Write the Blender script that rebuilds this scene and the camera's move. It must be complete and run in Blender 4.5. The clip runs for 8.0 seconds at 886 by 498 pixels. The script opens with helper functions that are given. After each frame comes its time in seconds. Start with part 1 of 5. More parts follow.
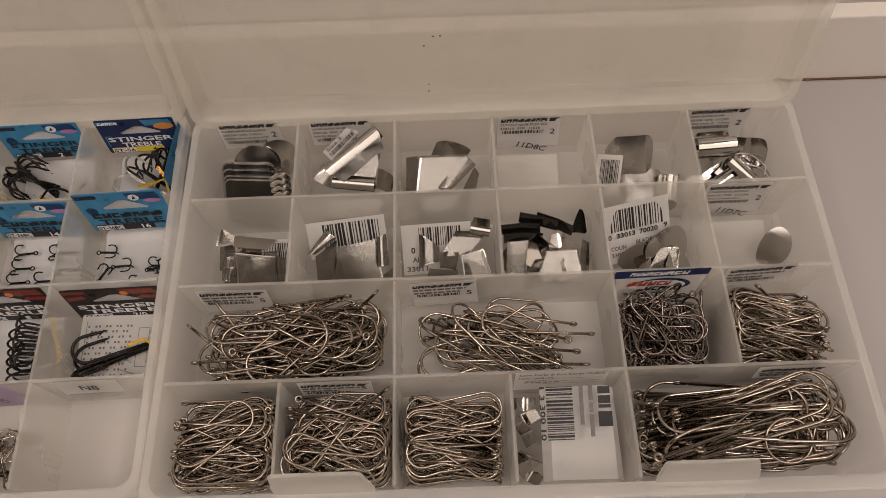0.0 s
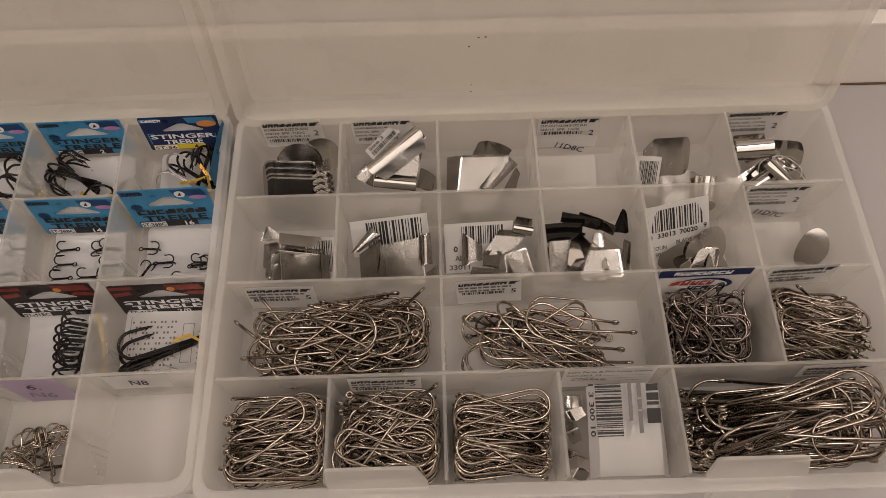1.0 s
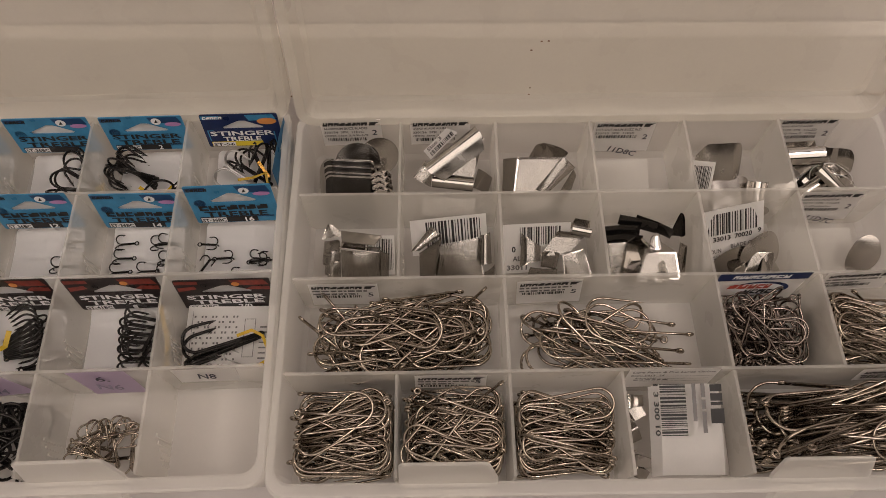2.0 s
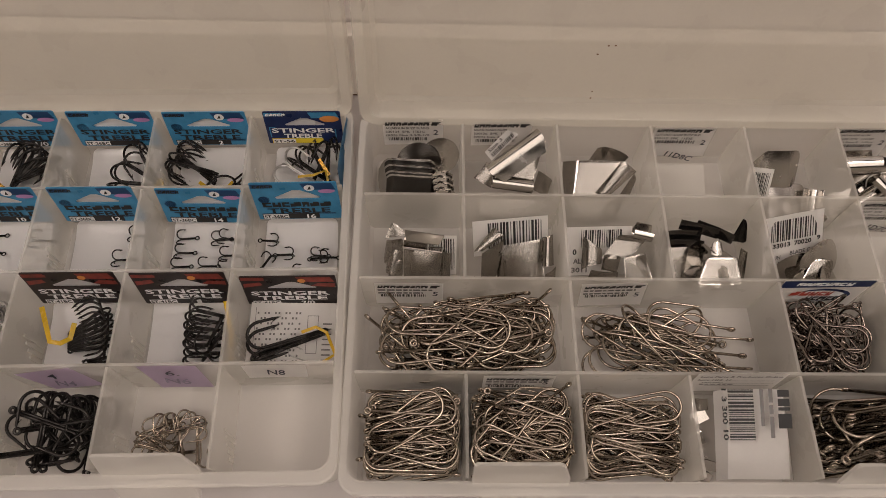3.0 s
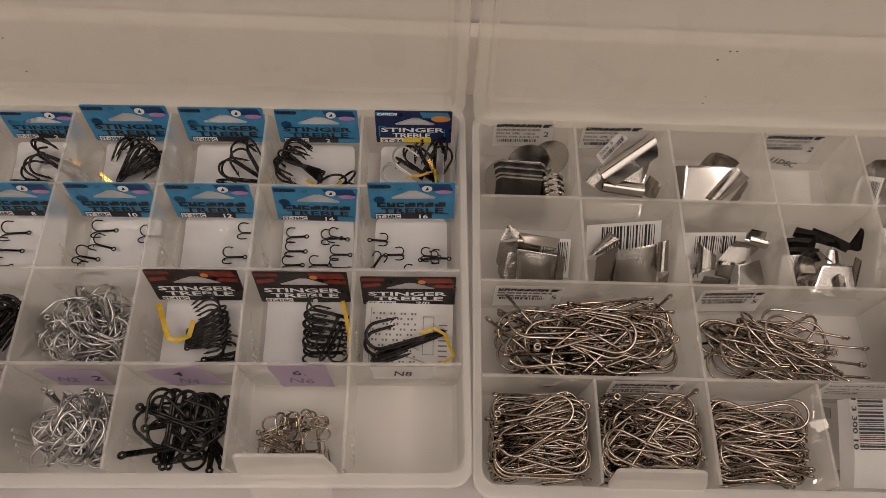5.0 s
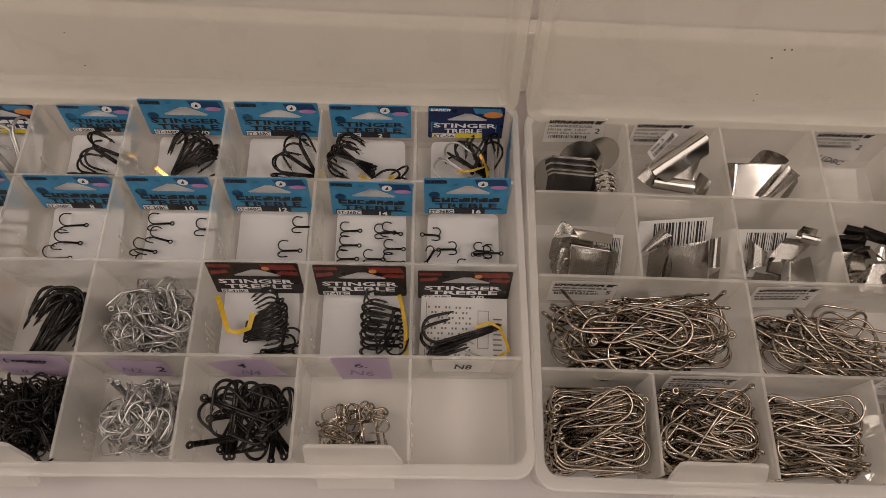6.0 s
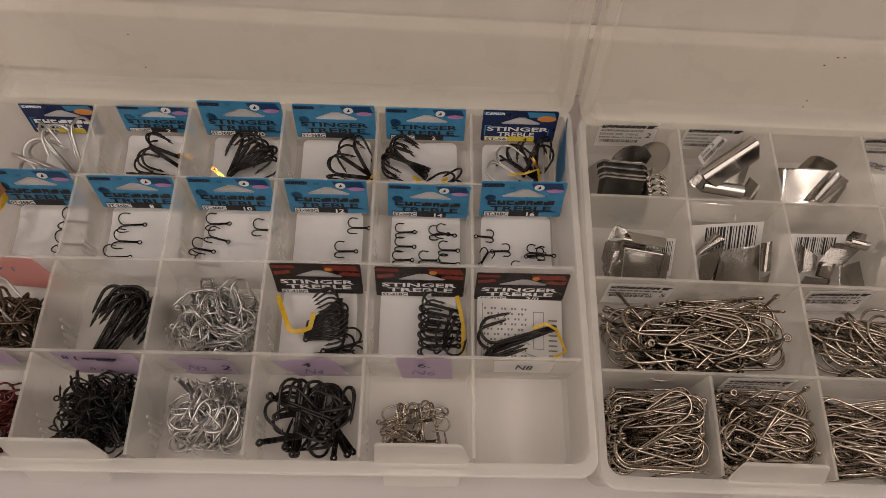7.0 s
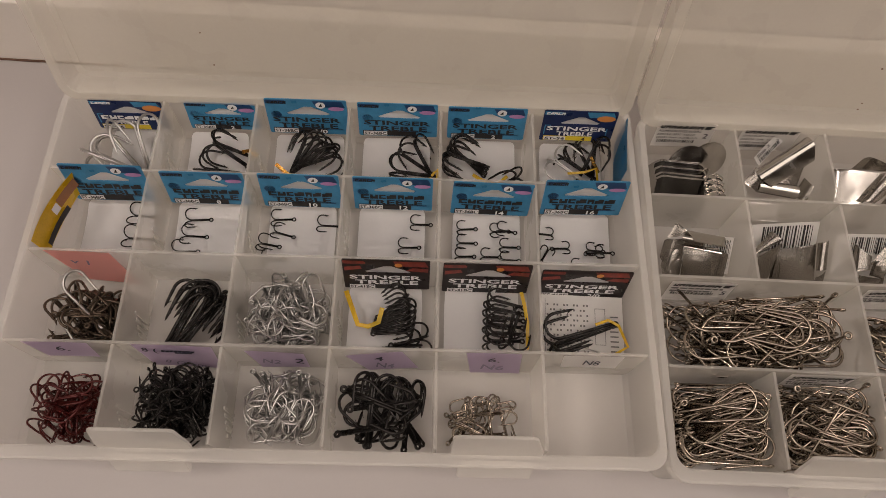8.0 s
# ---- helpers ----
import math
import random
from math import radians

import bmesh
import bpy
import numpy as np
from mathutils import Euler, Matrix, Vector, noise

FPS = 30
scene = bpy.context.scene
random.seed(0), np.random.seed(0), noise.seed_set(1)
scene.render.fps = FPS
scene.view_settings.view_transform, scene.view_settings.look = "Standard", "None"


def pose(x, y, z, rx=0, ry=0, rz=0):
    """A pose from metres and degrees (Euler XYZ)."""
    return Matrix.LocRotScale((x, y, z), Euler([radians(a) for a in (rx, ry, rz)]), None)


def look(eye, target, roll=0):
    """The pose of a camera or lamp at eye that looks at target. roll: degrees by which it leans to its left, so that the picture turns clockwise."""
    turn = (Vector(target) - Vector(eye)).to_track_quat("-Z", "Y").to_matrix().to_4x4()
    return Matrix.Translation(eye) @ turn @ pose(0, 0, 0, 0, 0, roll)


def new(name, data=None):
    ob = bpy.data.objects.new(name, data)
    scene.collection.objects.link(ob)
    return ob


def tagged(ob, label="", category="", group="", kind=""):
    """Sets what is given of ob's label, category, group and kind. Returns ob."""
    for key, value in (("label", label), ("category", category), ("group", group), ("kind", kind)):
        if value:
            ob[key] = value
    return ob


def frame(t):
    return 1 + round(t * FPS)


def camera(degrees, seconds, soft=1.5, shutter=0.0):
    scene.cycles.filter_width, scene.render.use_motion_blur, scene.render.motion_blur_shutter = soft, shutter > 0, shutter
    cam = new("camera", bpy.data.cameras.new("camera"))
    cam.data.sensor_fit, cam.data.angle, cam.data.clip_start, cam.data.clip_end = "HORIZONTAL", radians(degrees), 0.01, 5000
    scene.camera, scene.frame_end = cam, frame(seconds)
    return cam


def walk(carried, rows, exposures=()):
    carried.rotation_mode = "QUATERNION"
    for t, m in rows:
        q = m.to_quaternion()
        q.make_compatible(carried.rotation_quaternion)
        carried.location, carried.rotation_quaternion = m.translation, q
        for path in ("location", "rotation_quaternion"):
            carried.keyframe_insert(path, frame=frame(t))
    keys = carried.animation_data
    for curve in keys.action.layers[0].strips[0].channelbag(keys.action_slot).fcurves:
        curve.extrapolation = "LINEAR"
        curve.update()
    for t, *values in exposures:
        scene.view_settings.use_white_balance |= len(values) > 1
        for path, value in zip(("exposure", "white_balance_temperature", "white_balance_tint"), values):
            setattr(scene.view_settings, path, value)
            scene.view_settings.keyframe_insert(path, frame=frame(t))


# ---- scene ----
cam = camera(65.0, 8.0, soft=0.65)
# seconds, eye, yaw, pitch, roll
PATH = [
    (0.0, (0.00339, 0.01095, 0.38517), 1.401, -64.583, -3.362),
    (0.5, (-0.01386, 0.00919, 0.38652), 0.391, -64.337, -2.253),
    (1.0, (-0.02518, 0.00746, 0.38800), 0.066, -64.311, -1.736),
    (1.5, (-0.04233, 0.00485, 0.39030), -0.437, -64.170, -0.901),
    (3.0, (-0.10171, 0.00491, 0.39441), -1.846, -64.243, 2.093),
    (3.5, (-0.11746, 0.00546, 0.39443), -2.019, -64.532, 2.614),
    (4.0, (-0.13591, 0.00712, 0.39414), -2.852, -64.519, 3.648),
    (4.5, (-0.15027, 0.00812, 0.39312), -2.249, -64.565, 3.314),
    (5.0, (-0.17032, 0.00923, 0.39449), -2.436, -64.767, 3.662),
    (6.5, (-0.21598, 0.00712, 0.40058), -1.898, -65.511, 3.755),
    (7.0, (-0.23524, 0.00753, 0.40449), -2.437, -65.702, 4.476),
    (7.5, (-0.25564, 0.00929, 0.40995), -2.742, -66.281, 4.992),
    (8.0, (-0.27523, 0.00406, 0.41101), -2.985, -66.106, 5.409),
]


def aim(eye, yaw, pitch, roll):
    a, b = radians(yaw), radians(pitch)
    way = Vector((-math.sin(a) * math.cos(b), math.cos(a) * math.cos(b), math.sin(b)))
    return look(eye, Vector(eye) + way, roll)


walk(cam, [(t, aim(eye, yaw, pitch, roll)) for t, eye, yaw, pitch, roll in PATH])

# ---- light ----
world = bpy.data.worlds.new("world")
scene.world = world
world.use_nodes = True
world.node_tree.nodes["Background"].inputs[0].default_value = (1.0, 0.86, 0.7, 1)
world.node_tree.nodes["Background"].inputs[1].default_value = 0.05
scene.view_settings.exposure = 0.0


def lamp(name, m, size, power, colour):
    data = bpy.data.lights.new(name, "AREA")
    data.shape, data.size, data.energy, data.color = "DISK", size, power, colour
    ob = new(name, data)
    ob.matrix_world = m
    return ob


# unseen soft fill, added in place of light bounced off a bright ceiling
panel_light = lamp("fill_panel_source", pose(-0.12, -0.86, 1.455), 2.6, 15.2, (1.0, 0.86, 0.78))
panel_light.data.shape, panel_light.data.size_y = "RECTANGLE", 1.5
SPOTS = ((0.62, -0.04), (-0.90, -0.06))
for sx, sy in SPOTS:
    lamp("pendant_light_source", pose(sx, sy, 1.385), 0.30, 4.0, (1.0, 0.86, 0.78))


# ---- materials ----
def material(name, colour, rough=0.5, metal=0.0, spread=0.08, scale=60.0, fine=900.0, bump=0.0, alpha=1.0, coat=0.0,
             object_spread=0.0, thin=0.0, spec=0.5):
    """A plain surface with variation at two scales, fine relief and roughness that wanders."""
    mat = bpy.data.materials.new(name)
    mat.use_nodes = True
    nt = mat.node_tree
    b = nt.nodes["Principled BSDF"]
    b.inputs["Metallic"].default_value = metal
    b.inputs["Alpha"].default_value = alpha
    b.inputs["Coat Weight"].default_value = coat
    b.inputs["Specular IOR Level"].default_value = spec
    tc = nt.nodes.new("ShaderNodeTexCoord")
    n1 = nt.nodes.new("ShaderNodeTexNoise")
    n1.inputs["Scale"].default_value, n1.inputs["Detail"].default_value = scale, 4
    n2 = nt.nodes.new("ShaderNodeTexNoise")
    n2.inputs["Scale"].default_value, n2.inputs["Detail"].default_value = fine, 3
    nt.links.new(tc.outputs["Object"], n1.inputs["Vector"])
    nt.links.new(tc.outputs["Object"], n2.inputs["Vector"])
    add = nt.nodes.new("ShaderNodeMath")
    add.operation = "MULTIPLY_ADD"
    nt.links.new(n2.outputs["Fac"], add.inputs[0])
    add.inputs[1].default_value = 0.4
    nt.links.new(n1.outputs["Fac"], add.inputs[2])
    last = add.outputs[0]
    if object_spread:
        info = nt.nodes.new("ShaderNodeObjectInfo")
        isl = nt.nodes.new("ShaderNodeNewGeometry")
        mixer = nt.nodes.new("ShaderNodeMath")
        nt.links.new(info.outputs["Random"], mixer.inputs[0])
        nt.links.new(isl.outputs["Random Per Island"], mixer.inputs[1])
        more = nt.nodes.new("ShaderNodeMath")
        more.operation = "MULTIPLY_ADD"
        nt.links.new(mixer.outputs[0], more.inputs[0])
        more.inputs[1].default_value = object_spread
        nt.links.new(last, more.inputs[2])
        last = more.outputs[0]
    ramp = nt.nodes.new("ShaderNodeMapRange")
    ramp.inputs["From Min"].default_value, ramp.inputs["From Max"].default_value = 0.35, 1.05 + object_spread
    ramp.inputs["To Min"].default_value, ramp.inputs["To Max"].default_value = 1 - spread, 1 + spread
    nt.links.new(last, ramp.inputs["Value"])
    mul = nt.nodes.new("ShaderNodeVectorMath")
    mul.operation = "SCALE"
    mul.inputs[0].default_value = colour
    nt.links.new(ramp.outputs[0], mul.inputs["Scale"])
    nt.links.new(mul.outputs[0], b.inputs["Base Color"])
    rr = nt.nodes.new("ShaderNodeMapRange")
    rr.inputs["From Min"].default_value, rr.inputs["From Max"].default_value = 0.3, 0.7
    rr.inputs["To Min"].default_value, rr.inputs["To Max"].default_value = max(rough - 0.08, 0.02), rough + 0.1
    nt.links.new(n1.outputs["Fac"], rr.inputs["Value"])
    nt.links.new(rr.outputs[0], b.inputs["Roughness"])
    if bump:
        bp = nt.nodes.new("ShaderNodeBump")
        bp.inputs["Strength"].default_value, bp.inputs["Distance"].default_value = bump, 0.0006
        nt.links.new(add.outputs[0], bp.inputs["Height"])
        nt.links.new(bp.outputs[0], b.inputs["Normal"])
    if thin:
        # light that passes through a thin frosted wall
        tr = nt.nodes.new("ShaderNodeBsdfTranslucent")
        nt.links.new(mul.outputs[0], tr.inputs["Color"])
        clear = nt.nodes.new("ShaderNodeBsdfTransparent")
        m1 = nt.nodes.new("ShaderNodeMixShader")
        m1.inputs[0].default_value = 0.5
        nt.links.new(b.outputs[0], m1.inputs[1])
        nt.links.new(tr.outputs[0], m1.inputs[2])
        m2 = nt.nodes.new("ShaderNodeMixShader")
        m2.inputs[0].default_value = thin
        nt.links.new(m1.outputs[0], m2.inputs[1])
        nt.links.new(clear.outputs[0], m2.inputs[2])
        nt.links.new(m2.outputs[0], nt.nodes["Material Output"].inputs["Surface"])
    return mat


COUNTER = material("white laminate", (0.44, 0.41, 0.403), 0.42, spread=0.035, scale=9, fine=700, bump=0.05)
SPLASH = material("white painted backsplash", (0.85, 0.795, 0.735), 0.45, spread=0.04, scale=12, fine=500, bump=0.08)
WALL = material("painted wall", (0.74, 0.695, 0.69), 0.6, spread=0.03, scale=6, fine=250, bump=0.15)
GROUT = material("grimy joint", (0.13, 0.07, 0.045), 0.7, spread=0.7, scale=45, fine=400)
# tones of the unseen room shell, kept dark for reflections in the metal
FLOORING = material("brown floor", (0.10, 0.07, 0.05), 0.5, spread=0.2, scale=8)
ROOM = material("dark unseen wall", (0.07, 0.055, 0.042), 0.7, spread=0.06, scale=5, fine=200, bump=0.15)
CEILING = material("dark unseen ceiling", (0.16, 0.125, 0.095), 0.8, spread=0.03, scale=4, bump=0.2)
FROST = material("frosted plastic", (0.965, 0.94, 0.885), 0.3, spread=0.03, scale=40, fine=600, bump=0.1, thin=0.66)
FROST_CLEAR = material("clear frosted lid", (0.955, 0.92, 0.83), 0.3, spread=0.04, scale=25, fine=500, bump=0.1, thin=0.60)
FROST_FLOOR = material("frosted base plastic", (0.96, 0.94, 0.90), 0.5, spread=0.03, scale=40, fine=600, bump=0.12, thin=0.55)
GLOW = bpy.data.materials.new("lamp glass")
GLOW.use_nodes = True
GLOW.node_tree.nodes["Principled BSDF"].inputs["Emission Color"].default_value = (1, 0.85, 0.68, 1)
GLOW.node_tree.nodes["Principled BSDF"].inputs["Emission Strength"].default_value = 0.5


# ---- mesh helpers ----
def part(name, bm, mat, parent=None, label="", m=None, smooth=False):
    me = bpy.data.meshes.new(name)
    bmesh.ops.recalc_face_normals(bm, faces=bm.faces)
    bm.to_mesh(me)
    bm.free()
    for one in (mat if isinstance(mat, (list, tuple)) else [mat]):
        me.materials.append(one)
    if smooth:
        me.shade_smooth()
        me.set_sharp_from_angle(angle=radians(38))
    ob = new(name, me)
    if parent is not None:
        ob.parent = parent
    if m is not None:
        ob.matrix_basis = m
    if label:
        ob["label"] = label
    return ob


def empty(name, m, label, category, group="", kind=""):
    ob = new(name)
    ob.empty_display_size = 0.01
    ob.matrix_basis = m
    return tagged(ob, label, category, group, kind)


def add_box(bm, x0, x1, y0, y1, z0, z1, bevel=0.0):
    made = bmesh.ops.create_cube(bm, size=1.0, matrix=Matrix.Translation(((x0 + x1) / 2, (y0 + y1) / 2, (z0 + z1) / 2))
                                 @ Matrix.Diagonal((x1 - x0, y1 - y0, z1 - z0, 1)))
    if bevel:
        edges = {e for v in made["verts"] for e in v.link_edges}
        bmesh.ops.bevel(bm, geom=list(edges), offset=bevel, segments=2, affect="EDGES", profile=0.6)
    return bm


def box_mesh(x0, x1, y0, y1, z0, z1, bevel=0.0):
    return add_box(bmesh.new(), x0, x1, y0, y1, z0, z1, bevel)


def rounded(x0, x1, y0, y1, r, n=6):
    """The corners of a rounded rectangle, anticlockwise."""
    pts = []
    for cx, cy, a0 in ((x1 - r, y1 - r, 0), (x0 + r, y1 - r, 90), (x0 + r, y0 + r, 180), (x1 - r, y0 + r, 270)):
        for k in range(n + 1):
            a = radians(a0 + 90 * k / n)
            pts.append((cx + r * math.cos(a), cy + r * math.sin(a)))
    return pts


def loft(bm, rings, close=False, cap=False):
    """Faces between rings of points of one length."""
    vs = [[bm.verts.new(p) for p in ring] for ring in rings]
    n = len(vs[0])
    pairs = list(zip(vs, vs[1:])) + ([(vs[-1], vs[0])] if close else [])
    for a, b in pairs:
        for i in range(n):
            bm.faces.new((a[i], a[(i + 1) % n], b[(i + 1) % n], b[i]))
    if cap:
        bm.faces.new(vs[0]), bm.faces.new(vs[-1])
    return bm


# ---- the room ----
TURNED = pose(0, 0.3145, 0, 0, 0, -0.42)


def structure(name, bm, mat, label, category):
    return tagged(part(name, bm, mat, m=TURNED), label, category, kind="structure")


structure("countertop", box_mesh(-1.4, 1.6, -0.62, 0.0, -0.035, 0.0, 0.003), COUNTER, "white laminate countertop under the open boxes", "countertop")
structure("backsplash", box_mesh(-1.4, 1.6, -0.0003, 0.0115, -0.03, 0.058, 0.0015), SPLASH, "low white backsplash along the back of the countertop", "backsplash")
structure("wall_north", box_mesh(-1.5, 1.7, 0.0130, 0.12, -0.9, 1.5), WALL, "plain pale painted wall behind the countertop", "wall")
# unseen walls, floor and ceiling added round the counter, dark to deepen metal reflections
structure("wall_south", box_mesh(-1.5, 1.7, -2.6, -2.5, -0.9, 1.5), ROOM, "unseen dark wall, added to give dark reflections", "wall")
structure("wall_west", box_mesh(-1.6, -1.5, -2.6, 0.12, -0.9, 1.5), ROOM, "unseen dark wall, added to give dark reflections", "wall")
structure("wall_east", box_mesh(1.7, 1.8, -2.6, 0.12, -0.9, 1.5), ROOM, "unseen dark wall, added to give dark reflections", "wall")
structure("floor", box_mesh(-1.6, 1.8, -2.6, 0.12, -1.0, -0.9), FLOORING, "brown floor below the counter", "floor")
structure("ceiling", box_mesh(-1.6, 1.8, -2.6, 0.12, 1.5, 1.6), CEILING, "unseen dark ceiling, added to give dark reflections", "ceiling")
structure("counter_base", box_mesh(-1.35, 1.55, -0.58, -0.002, -0.9, -0.036), WALL, "plain base below the countertop", "cabinet")

# the joint between countertop and backsplash: an uneven dark line
bm = bmesh.new()
rng = random.Random(5)
x = -1.3
while x < 1.5:
    step = rng.uniform(0.01, 0.03)
    thick = 0.0016 if (x > 0.2 or x < -0.5) else rng.choice((0.0001, 0.0001, 0.0001, 0.0001, 0.00045))
    add_box(bm, x, x + step, -thick + rng.uniform(-0.0003, 0.0003), 0.0011, -0.002, 0.0006)
    x += step
structure("joint", bm, GROUT, "dark uneven grimy joint along the backsplash", "joint")

# body of the added fill panel, out of view overhead
panel = empty("fill_panel", pose(-0.12, -0.86, 1.5), "unseen wide glowing panel, added in place of a bright ceiling", "lamp")
bm = bmesh.new()
for x0, x1, y0, y1 in ((-1.36, 1.36, -0.81, -0.76), (-1.36, 1.36, 0.76, 0.81), (-1.36, -1.31, -0.76, 0.76), (1.31, 1.36, -0.76, 0.76)):
    add_box(bm, x0, x1, y0, y1, -0.05, 0.0, 0.003)
part("frame", bm, WALL, panel)
part("diffuser", box_mesh(-1.309, 1.309, -0.759, 0.759, -0.035, -0.025), GLOW, panel)
for sx, sy in SPOTS:
    lampob = empty("ceiling_lamp", pose(sx, sy, 1.455), "round white glass lamp under the ceiling, switched on", "lamp", "ceiling lamps")
    bm = bmesh.new()
    loft(bm, [[(r * math.cos(k * math.pi / 12), r * math.sin(k * math.pi / 12), z) for k in range(24)] for r, z in ((0.16, 0.01), (0.16, -0.03), (0.155, -0.035))], cap=True)
    part("base", bm, WALL, lampob)
    bm = bmesh.new()
    loft(bm, [[(r * math.cos(k * math.pi / 12), r * math.sin(k * math.pi / 12), z) for k in range(24)] for r, z in ((0.154, -0.036), (0.15, -0.05), (0.10, -0.06), (0.02, -0.064))], cap=True)
    part("shade", bm, GLOW, lampob, smooth=True)

# ---- the two boxes ----
P, Q, H = 0.0576, 0.0527, 0.0465
FLOOR_Z = 0.004
RIGHT = pose(-0.1420, 0.0503, 0)
a = radians(1.1)
LEFT = pose(-0.3268 - 3 * P * math.cos(a) + 2 * Q * math.sin(a), 0.1575 - 3 * P * math.sin(a) - 2 * Q * math.cos(a), 0, 0, 0, 1.1)


def tackle_box(m, label, no_column, latches, specks):
    """no_column: (column line, row) where the upright divider is left out."""
    w, d, t = 6 * P, 4 * Q, 0.0018
    box = empty("tackle_box", m, label, "storage box", "open tackle boxes")
    # base shell: floor, walls with a slight draft and a folded rim
    bm = bmesh.new()
    rings = []
    for grow, z, r in ((-0.001, 0.0012, 0.006), (0.0012, 0.0, 0.007), (0.0016, 0.004, 0.008), (0.0032, H - 0.008, 0.009), (0.0034, H - 0.0075, 0.009),
                       (0.0046, H - 0.0072, 0.010), (0.0048, H - 0.0006, 0.010), (0.0042, H, 0.010), (0.0012, H, 0.008), (0.0006, H - 0.0006, 0.008), (-0.0006, FLOOR_Z + 0.004, 0.006), (-0.003, FLOOR_Z, 0.005)):
        rings.append([(px, py, z) for px, py in rounded(-grow, w + grow, -grow * (1.6 if z > 0.03 else 1), d + grow, r)])
    loft(bm, rings, cap=True)
    part("body", bm, FROST_FLOOR, box, "frosted translucent base with rounded corners")
    # dividers
    for j in (1, 2, 3):
        bm = box_mesh(0.0, w, j * Q - t / 2, j * Q + t / 2, FLOOR_Z, H - 0.0006, 0.0005)
        part("divider", bm, FROST, box)
    for i in range(1, 6):
        for j in range(4):
            if (i, j) in no_column:
                continue
            x0 = i * P
            bm = box_mesh(x0 - t / 2, x0 + t / 2, j * Q + t / 2, (j + 1) * Q - t / 2, FLOOR_Z, H - 0.001, 0.0005)
            part("divider", bm, FROST, box)
    # stepped guide ribs that hold the movable dividers
    rng = random.Random(len(no_column) + 3)
    for i in range(1, 6):
        for j in range(4):
            if (i, j) in no_column:
                continue
            bm = bmesh.new()
            for k in range(5):
                y0 = j * Q + 0.009 + 0.0032 * k
                add_box(bm, i * P + t / 2, i * P + t / 2 + 0.0007, y0, y0 + 0.0016, FLOOR_Z + 0.001, FLOOR_Z + 0.010 + 0.0035 * k)
            part("guide_rib", bm, FROST, box)
    # latches at the front
    for lx in latches:
        bm = bmesh.new()
        prof = [(-0.0235, 0.0), (0.0235, 0.0), (0.0235, 0.008), (0.0190, 0.0225), (0.0165, 0.0240), (-0.0215, 0.0240), (-0.0230, 0.0225), (-0.0235, 0.008)]
        loft(bm, [[(px, 0.0, pz) for px, pz in prof], [(px, 0.0018, pz) for px, pz in prof]], cap=True)
        bmesh.ops.bevel(bm, geom=bm.edges[:], offset=0.0005, segments=1, affect="EDGES")
        latch = part("latch", bm, FROST_FLOOR, box, m=pose(lx, -0.0030, H - 0.004, -16))
        bm = box_mesh(-0.0195, 0.0195, -0.004, 0.0, -0.016, -0.002, 0.001)
        part("grip", bm, FROST_FLOOR, latch)
        bm = box_mesh(-0.018, 0.018, 0.0018, 0.0045, 0.001, 0.005, 0.0008)
        part("hook_bar", bm, FROST_FLOOR, latch)
    # lid, hinged at the back and leaning on the wall
    lid_len, lean = 0.228, 14.0
    bm = bmesh.new()
    rings = []
    for grow, z, r in ((0.0046, 0.015, 0.010), (0.0040, 0.0158, 0.010), (-0.0012, 0.0158, 0.007), (-0.0018, 0.0152, 0.007), (-0.004, 0.003, 0.006), (-0.007, 0.0014, 0.005)):
        rings.append([(px, py, z) for px, py in rounded(-grow, w + grow, -grow + 0.004, lid_len + grow, r)])
    back = []
    for grow, z, r in ((-0.007, 0.0, 0.005), (0.0038, 0.0, 0.0095), (0.0046, 0.001, 0.010)):
        back.append([(px, py, z) for px, py in rounded(-grow, w + grow, -grow + 0.004, lid_len + grow, r)])
    loft(bm, rings + back, close=True)
    # the two panel skins between the inner loops
    bm.verts.ensure_lookup_table()
    n = len(rings[0])
    bm.faces.new([bm.verts[5 * n + k] for k in range(n)])
    bm.faces.new([bm.verts[6 * n + k] for k in range(n)])
    lid = part("lid", bm, FROST_CLEAR, box, "clear frosted lid standing open", m=pose(0, d + 0.012, H - 0.006, 90 - lean + 0, 0, 0))
    for sx, sy, sr in specks:
        bm = bmesh.new()
        loft(bm, [[(sx + sr * (1 + 0.4 * math.sin(3 * k)) * math.cos(k * 0.785), sy + 0.6 * sr * math.sin(k * 0.785), z) for k in range(8)] for z in (0.0017, 0.0020)], cap=True)
        part("speck", bm, GROUT, lid, "dark speck of dirt")
    for hx in (0.06, w / 2, w - 0.06):
        bm = bmesh.new()
        bmesh.ops.create_cone(bm, cap_ends=True, segments=12, radius1=0.0022, radius2=0.0022, depth=0.05, matrix=pose(hx, d + 0.0075, H - 0.004, 0, 90, 0))
        part("hinge", bm, FROST, box, smooth=False)
    return box


box_r = tackle_box(RIGHT, "frosted plastic tackle box, lid open, full of hooks and blades",
                   {(1, 1), (3, 1), (5, 0)}, (0.083, 0.260), ((0.1347, 0.0423, 0.0007), (0.1400, 0.0481, 0.0007), (0.1440, 0.0483, 0.0007), (0.1363, 0.0158, 0.0005), (0.1361, 0.0109, 0.0006)))
box_l = tackle_box(LEFT, "frosted plastic tackle box, lid open, full of treble hook packs", set(), (0.085, 0.262), ((0.0863, 0.0422, 0.0005), (0.0896, 0.0193, 0.0006)))

